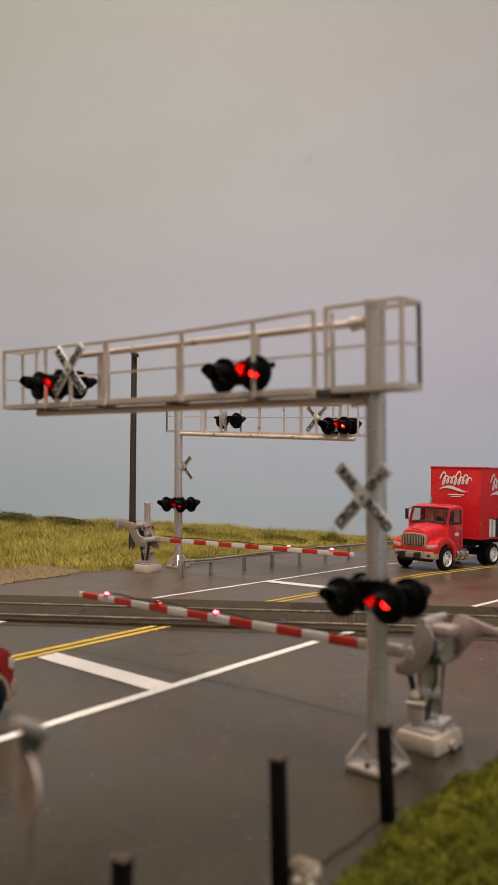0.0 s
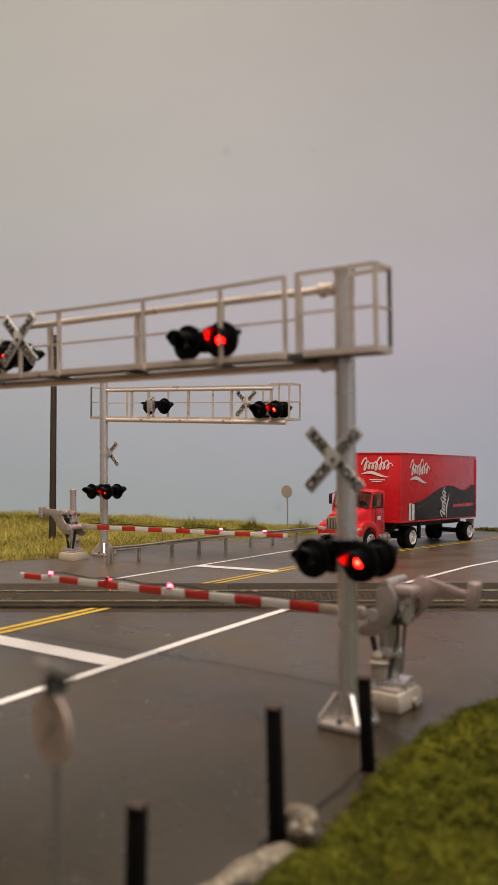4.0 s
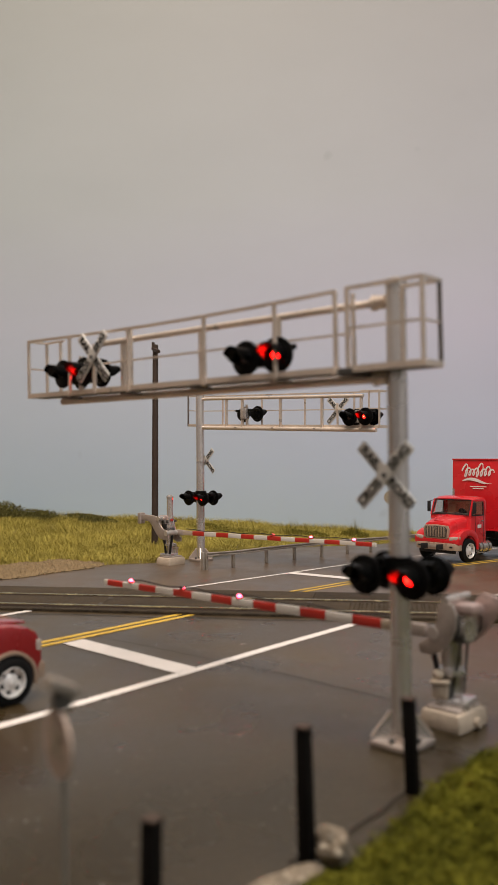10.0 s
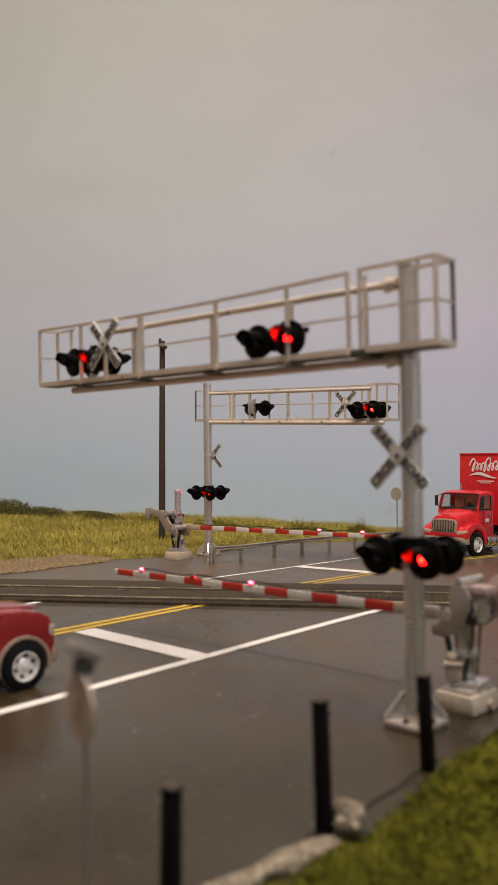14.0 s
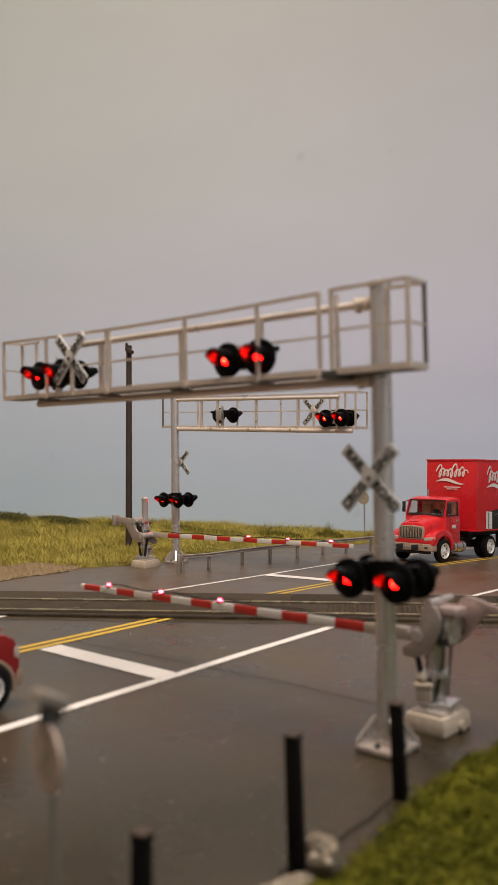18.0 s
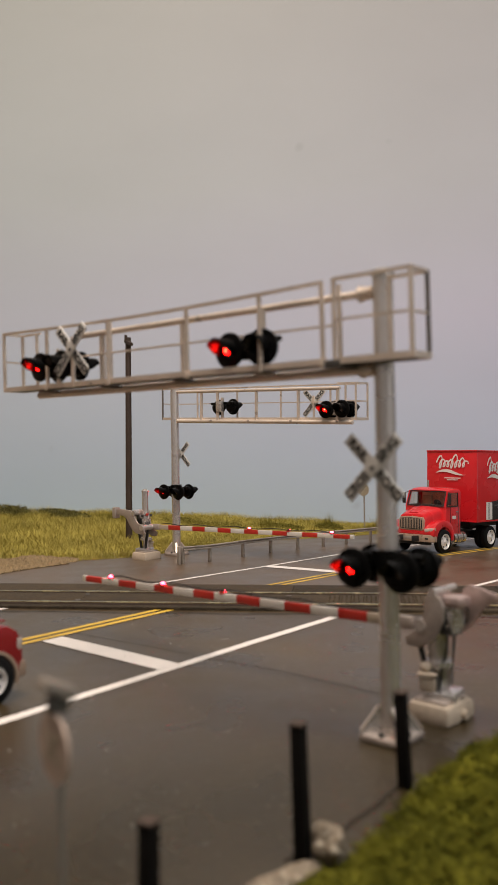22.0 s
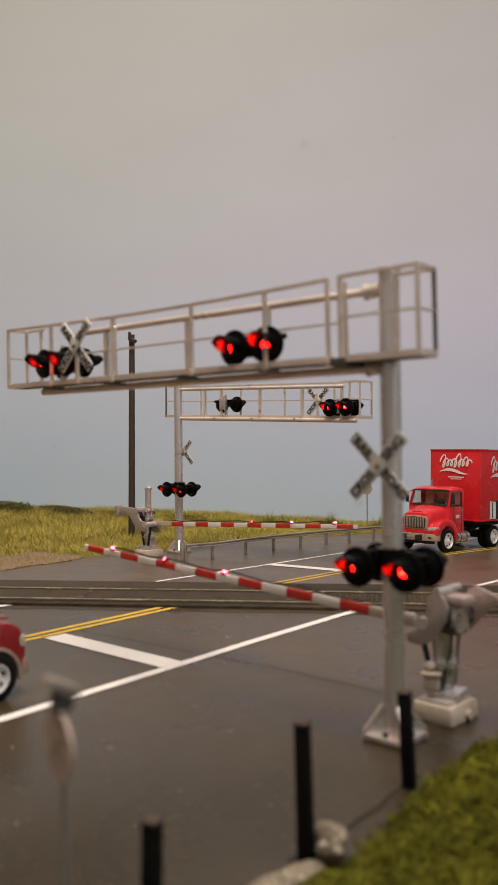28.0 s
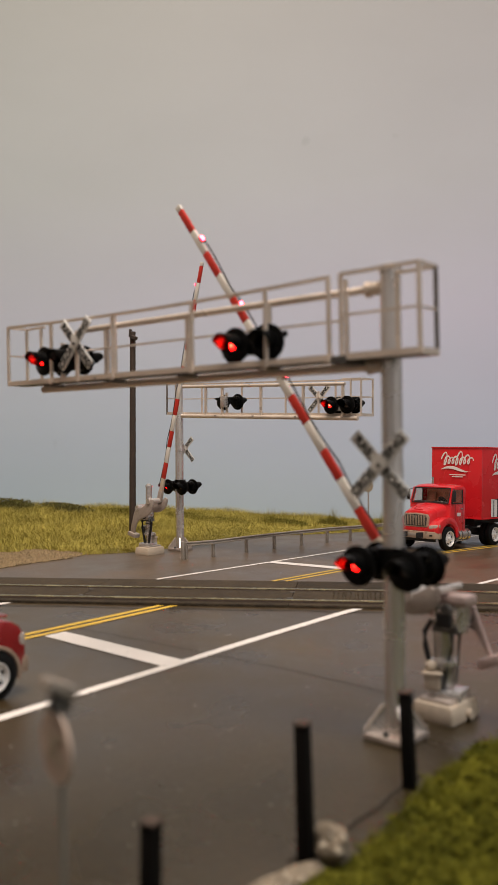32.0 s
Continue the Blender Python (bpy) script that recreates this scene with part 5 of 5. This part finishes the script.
rock("stone", 1.18, -3.52, -0.14, (0.25, 0.23, 0.25), 40, 1, stone_pale, "pale rounded stone lying at the verge")
rock("stone", 1.04, -4.45, -0.345, (0.20, 0.72, 0.11), -8, 2, stone_pale, "long pale flat stone along the verge")
rock("stone", 0.84, -5.55, -0.40, (0.22, 0.62, 0.09), -8, 3, stone_pale, "long pale flat stone along the verge")
rock("stone", 0.80, -6.8, -0.40, (0.2, 0.5, 0.08), -5, 4, stone_pale, "long pale flat stone along the verge")


verge_seam = strip([(1.25, 0.4), (1.02, -1.2), (0.97, -1.7), (1.0, -2.1), (0.93, -2.6), (0.95, -3.1), (0.86, -3.5), (0.74, -3.9)], 0.07, 0.012, "asphalt_edge", verge_dark, None)
tagged(verge_seam, "dark strip along the asphalt edge at the verge", "seam", kind="structure")


def near_edge(y):
    """Where the turf begins, by y."""
    pts = ((-40, 1.0), (-8, 0.80), (-6, 0.94), (-4.8, 1.20), (-3.9, 1.40), (-3.2, 1.48), (-2.0, 1.40), (-1.0, 1.35), (0.0, 1.42), (1.0, 1.34), (2.2, 1.36), (4, 2.0), (8, 3.2), (14, 5.5), (30, 12))
    for (a, xa), (b, xb) in zip(pts, pts[1:]):
        if y <= b:
            return xa + (xb - xa) * (y - a) / (b - a)
    return pts[-1][1]


def near_height(x, y):
    e = x - near_edge(y)
    base = ground_height(x, y)
    rise = (0.20 + 0.10 * sstep(-3.0, 0.5, y)) * sstep(-0.1, 0.9, e) + 0.30 * sstep(0.6, 4.0, e)
    return base - 0.05 + rise + 0.20 * noise.noise(Vector((x * 1.3, y * 1.3, 0))) * sstep(0, 0.7, e) + 0.15 * noise.noise(Vector((x * 3.2, y * 3.2, 2))) * sstep(-0.05, 0.4, e)


def make_near_turf():
    bm = bmesh.new()
    rows = []
    ny, nx = 110, 60
    for i in range(ny + 1):
        y = -13.5 + 25.0 * i / ny
        e = near_edge(y)
        row = []
        for j in range(nx + 1):
            x = e - 0.12 + 12.0 * (j / nx) ** 1.7
            row.append(bm.verts.new((x + 0.08 * noise.noise(Vector((y * 2.5, j * 0.1, 1))), y, near_height(x, y) if j else ground_height(x, y) - 0.03)))
        rows.append(row)
    for a, b in zip(rows, rows[1:]):
        for k in range(nx):
            bm.faces.new((a[k], a[k + 1], b[k + 1], b[k]))
    turf = part("grass_verge", bm, soil_near)
    tagged(turf, "bumpy moss green turf bank beside the road", "grass", kind="structure")
    # flocked clumps of small flakes
    rng = np.random.RandomState(5)
    verts, faces = [], []
    count = 0
    while count < 30000:
        y = rng.uniform(-9.5, 4.0)
        x = near_edge(y) + 5.5 * rng.rand() ** 1.7 - 0.06
        lush = noise.noise(Vector((x * 2.1, y * 2.1, 6)))
        if lush < -0.55 + 0.25 * rng.rand():
            continue
        z = near_height(x, y)
        r = rng.uniform(0.02, 0.09)
        count += 1
        for _ in range(7):
            c = np.array([x, y, z + 0.05 * max(0.0, lush)]) + rng.normal(0, r, 3) * (1.2, 1.2, 0.55)
            d = rng.normal(0, 1, 3) * (1, 1, 0.55)
            d /= np.linalg.norm(d)
            s = np.cross(d, rng.normal(0, 1, 3))
            s /= np.linalg.norm(s)
            L, w = rng.uniform(0.06, 0.24), rng.uniform(0.006, 0.014)
            i = len(verts)
            verts += [c - d * L / 2, c + s * w, c + d * L / 2 + (0, 0, 0.03), c - s * w]
            faces.append((i, i + 1, i + 2, i + 3))
    me = bpy.data.meshes.new("turf_clumps")
    me.from_pydata([tuple(np.array(v) * K) for v in verts], [], faces)
    tagged(finish("turf_clumps", me, tuft_near, None, "", False), "loose green and yellow foam flakes on the turf bank", "grass", kind="stuff")


make_near_turf()


def far_edge(y):
    pts = ((-30, -24.0), (3.0, -23.5), (6.0, -22.4), (8.0, -22.6), (10.7, -22.4), (12.7, -21.2), (16.0, -20.8), (21.7, -20.7), (24.1, -19.6), (26.4, -18.9), (34, -17.8), (50, -17))
    for (a, xa), (b, xb) in zip(pts, pts[1:]):
        if y <= b:
            return xa + (xb - xa) * (y - a) / (b - a)
    return pts[-1][1]


def far_height(x, y):
    e = far_edge(y) - x
    left = sstep(-26, -40, x)
    g = ground_height(x, y)
    level = sstep(-22, -33, x)
    rise = (0.06 + 0.40 * left) * sstep(0.2, 9.0, e) + 0.12 * sstep(8, 16, e) * left
    return g * (1 - level * sstep(0, 6, e)) - 0.02 + rise + 0.12 * noise.noise(Vector((x * 0.45, y * 0.45, 4))) * sstep(0, 2, e)


def make_far_field():
    bm = bmesh.new()
    ny, nx = 90, 70
    rows = []
    for i in range(ny + 1):
        y = 1.0 + 48.0 * i / ny
        e = far_edge(y)
        row = []
        for j in range(nx + 1):
            x = e + 0.1 - 46.0 * (j / nx) ** 1.4
            wob = 0.18 * noise.noise(Vector((y * 1.1, j * 0.1, 7)))
            row.append(bm.verts.new((x + wob, y, far_height(x, y) if j else ground_height(x, y) - 0.04)))
        rows.append(row)
    for a, b in zip(rows, rows[1:]):
        for k in range(nx):
            quad = (a[k], b[k], b[k + 1], a[k + 1])
            if min(board_depth(v.co.x, v.co.y) for v in quad) < -0.05:
                bm.faces.new(quad)
    for v in [v for v in bm.verts if not v.link_faces]:
        bm.verts.remove(v)
    bmesh.ops.recalc_face_normals(bm, faces=bm.faces)
    field = part("field", bm, soil_far)
    if sum(p.normal.z for p in field.data.polygons) < 0:
        field.data.flip_normals()
    tagged(field, "low field of dry yellow green grass behind the road", "grass", kind="structure")
    rng = np.random.RandomState(11)
    verts, faces = [], []
    n = 0
    while n < 150000:
        y = rng.uniform(5.0, 40.0)
        x = far_edge(y) - 0.1 - 30.0 * rng.rand() ** 1.5
        if board_depth(x, y) > -0.4:
            continue
        if gravel_zone(x, y) > 0.45:
            continue
        n += 1
        z = far_height(x, y)
        patch = noise.noise(Vector((x * 0.35, y * 0.35, 3)))
        h = rng.uniform(0.16, 0.50) * (1 + 0.5 * patch) * (0.55 + 0.45 * sstep(-21, -27, x)) * (0.55 if far_edge(y) - x < 0.5 else 1)
        a = rng.uniform(0, 2 * math.pi)
        lean = np.array([math.cos(a), math.sin(a), 0]) * rng.uniform(0.1, 1.1) * h
        side = np.array([math.cos(a + 1.5 + rng.rand()), math.sin(a + 1.5 + rng.rand()), 0]) * rng.uniform(0.007, 0.015)
        b = np.array([x, y, z - 0.03])
        mid = b + (0, 0, h * 0.55) + lean * 0.3
        tip = b + (0, 0, h) + lean
        i = len(verts)
        verts += [b - side, b + side, mid + side * 0.8, mid - side * 0.8, tip]
        faces += [(i, i + 1, i + 2, i + 3), (i + 3, i + 2, i + 4)]
    me = bpy.data.meshes.new("grass_blades")
    me.from_pydata([tuple(np.array(v) * K) for v in verts], [], faces)
    tagged(finish("grass_blades", me, blade_far, None, "", False), "dry yellow green static grass blades", "grass", kind="stuff")


def gravel_zone(x, y):
    """1 inside the bare gravel patch at the foot of the field."""
    d = math.hypot((x + 23.6) / 2.6, (y - 7.3) / 3.3)
    return 1 - sstep(0.7, 1.15, d + 0.25 * noise.noise(Vector((x, y, 9))))


make_far_field()


def make_gravel():
    rng = np.random.RandomState(3)
    verts, faces = [], []
    n = 0
    base = [(1, 0, 0), (-1, 0, 0), (0, 1, 0), (0, -1, 0), (0, 0, 1), (0, 0, -1)]
    tri = [(0, 2, 4), (2, 1, 4), (1, 3, 4), (3, 0, 4), (2, 0, 5), (1, 2, 5), (3, 1, 5), (0, 3, 5)]
    while n < 9000:
        x, y = rng.uniform(-27.5, -20.8), rng.uniform(2.5, 11.5)
        if gravel_zone(x, y) < 0.25 or x > far_edge(y) + 0.35:
            continue
        n += 1
        z = far_height(x, y) if x < far_edge(y) else ground_height(x, y)
        r = rng.uniform(0.03, 0.09)
        i = len(verts)
        for p in base:
            verts.append(np.array([x, y, z + r * 0.4]) + np.array(p) * r * rng.uniform(0.6, 1.3, 3) + rng.normal(0, r * 0.2, 3))
        faces += [(i + a, i + b, i + c) for a, b, c in tri]
    me = bpy.data.meshes.new("gravel")
    me.from_pydata([tuple(v * K) for v in verts], [], faces)
    tagged(finish("gravel", me, gravel_mat, None, "", False), "loose tan gravel at the foot of the grass field", "gravel", kind="stuff")


make_gravel()


def foam_bush(x, y, s, seed, label, material=None):
    rng = np.random.RandomState(seed)
    z = far_height(x, y)
    verts, faces = [], []
    for _ in range(5200):
        u = rng.normal(0, 1, 3)
        u /= np.linalg.norm(u)
        c = u * np.array(s) * rng.uniform(0.45, 1.0) * (1 + 0.3 * noise.noise(Vector(u * 2.0) + Vector((seed, 0, 0))))
        c[2] = abs(c[2])
        c = c + (x, y, z)
        d = rng.normal(0, 1, 3)
        d /= np.linalg.norm(d)
        q = np.cross(d, rng.normal(0, 1, 3))
        q /= np.linalg.norm(q)
        L, w = rng.uniform(0.08, 0.26), rng.uniform(0.02, 0.045)
        i = len(verts)
        verts += [c - d * L / 2, c + q * w, c + d * L / 2, c - q * w]
        faces.append((i, i + 1, i + 2, i + 3))
    me = bpy.data.meshes.new("low_bush")
    me.from_pydata([tuple(np.array(v) * K) for v in verts], [], faces)
    tagged(finish("low_bush", me, material or bush_dark, None, "", False), label, "bush", "low bushes")


foam_bush(-40.6, 18.6, (2.6, 1.2, 0.80), 21, "low dark green bush on the crest of the field")
foam_bush(-43.4, 17.6, (2.8, 1.5, 1.2), 22, "low dark green bush on the crest of the field")
foam_bush(-37.4, 20.4, (2.8, 1.0, 0.50), 23, "low dark green bush on the crest of the field")
foam_bush(-34.0, 22.6, (2.8, 1.0, 0.42), 28, "low olive green scrub on the crest of the field", bush_olive)
foam_bush(-30.6, 24.4, (2.4, 1.0, 0.36), 26, "low olive green scrub on the crest of the field", bush_olive)
foam_bush(-27.6, 25.2, (2.4, 1.0, 0.34), 27, "low olive green scrub behind the guard rail", bush_olive)
foam_bush(-24.6, 27.5, (1.6, 1.0, 0.34), 24, "low olive green scrub behind the guard rail", bush_olive)
# no bush here: dark flakes shape the shadow gap along the board's foot
foam_bush(-10.6, 41.6, (2.6, 0.5, 0.22), 29, "low dark flake strip standing in for the shadow gap under the backdrop")
foam_bush(-22.4, 29.4, (1.0, 0.7, 0.48), 25, "low olive green scrub behind the guard rail", bush_olive)


def sprigs(x, y, seed):
    """A clump of thin upright sprigs that stand clear of the grass."""
    rng = np.random.RandomState(seed)
    z = far_height(x, y)
    verts, faces = [], []
    for _ in range(170):
        a, r0 = rng.uniform(0, 2 * math.pi), 0.9 * rng.rand() ** 0.7
        b = np.array([x + r0 * math.cos(a), y + r0 * math.sin(a), z - 0.03])
        h = rng.uniform(0.4, 1.25) * (1.1 - 0.6 * r0)
        lean = np.array([math.cos(a), math.sin(a), 0]) * rng.uniform(0.05, 0.45) * h
        side = np.array([-math.sin(a), math.cos(a), 0]) * rng.uniform(0.010, 0.020)
        i = len(verts)
        verts += [b - side, b + side, b + lean * 0.4 + side * 0.8 + (0, 0, h * 0.6), b + lean * 0.4 - side * 0.8 + (0, 0, h * 0.6), b + lean + (0, 0, h)]
        faces += [(i, i + 1, i + 2, i + 3), (i + 3, i + 2, i + 4)]
    me = bpy.data.meshes.new("grass_tuft")
    me.from_pydata([tuple(np.array(v) * K) for v in verts], [], faces)
    tagged(finish("grass_tuft", me, bush_olive, None, "", False), "taller tuft of dry grass sprigs behind the guard rail", "grass tuft", "grass tufts")


sprigs(-22.3, 29.2, 41)
sprigs(-24.9, 26.4, 42)
sprigs(-19.6, 30.8, 43)

# ---- movement ----


def motions():
    # the gates stay down, rise together, and the near one starts down again
    near = [(0, -1.0), (27.85, -1.0), (28.0, 3.0), (28.1, 5.25), (28.2, 12.75), (28.3, 19.25), (28.4, 24.25), (28.55, 32.0), (28.7, 39.0), (28.8, 42.5), (28.9, 46.5), (29.0, 50.0),
            (29.1, 53.5), (29.2, 56.75), (29.3, 59.75), (29.4, 61.25), (29.5, 61.75), (31.7, 61.75), (31.8, 58.75), (31.9, 56.25), (32.0, 53.25)]
    far = [(0, 0.8), (27.85, 0.8), (28.0, 2.5), (28.1, 7.0), (28.2, 20.5), (28.3, 28.25), (28.4, 34.75), (28.5, 41.5), (28.7, 54.0), (28.9, 66.0), (29.0, 71.5),
           (29.2, 78.0), (29.4, 80.3), (31.75, 80.3), (31.9, 77.5), (32.0, 75.0)]
    for (arm, p), rows in zip(GATES, (near, far)):
        walk(arm, [(t, at(*p, 0, 0, a)) for t, a in rows])
    # each lamp turns its lit or its dark half forward, half a beat apart
    beat, first = 1.2538, 0.40
    for bulb, p, yaw, phase in FLASHERS:
        turns = []
        k = -1
        while True:
            on = first + beat * k + (0 if phase == "A" else beat / 2)
            k += 1
            if on > 32.5:
                break
            turns += [(on - 0.03, False), (on + beat / 2 + 0.10, True)]
        turns.sort()
        lit_first = True
        for t, goes_dark in turns:
            if t > 0:
                lit_first = goes_dark
                break
        angle = yaw + (0 if lit_first else 180)
        rows = [(0.0, at(*p, angle))]
        for t, goes_dark in turns:
            f = round((t - 0.02) * FPS)
            if f < 3 or f > 957:
                continue
            for i in range(4):
                rows.append(((f + i) / FPS, at(*p, angle + 60 * i)))
            angle += 180
        rows.append((32.0, at(*p, angle)))
        walk(bulb, rows)


motions()
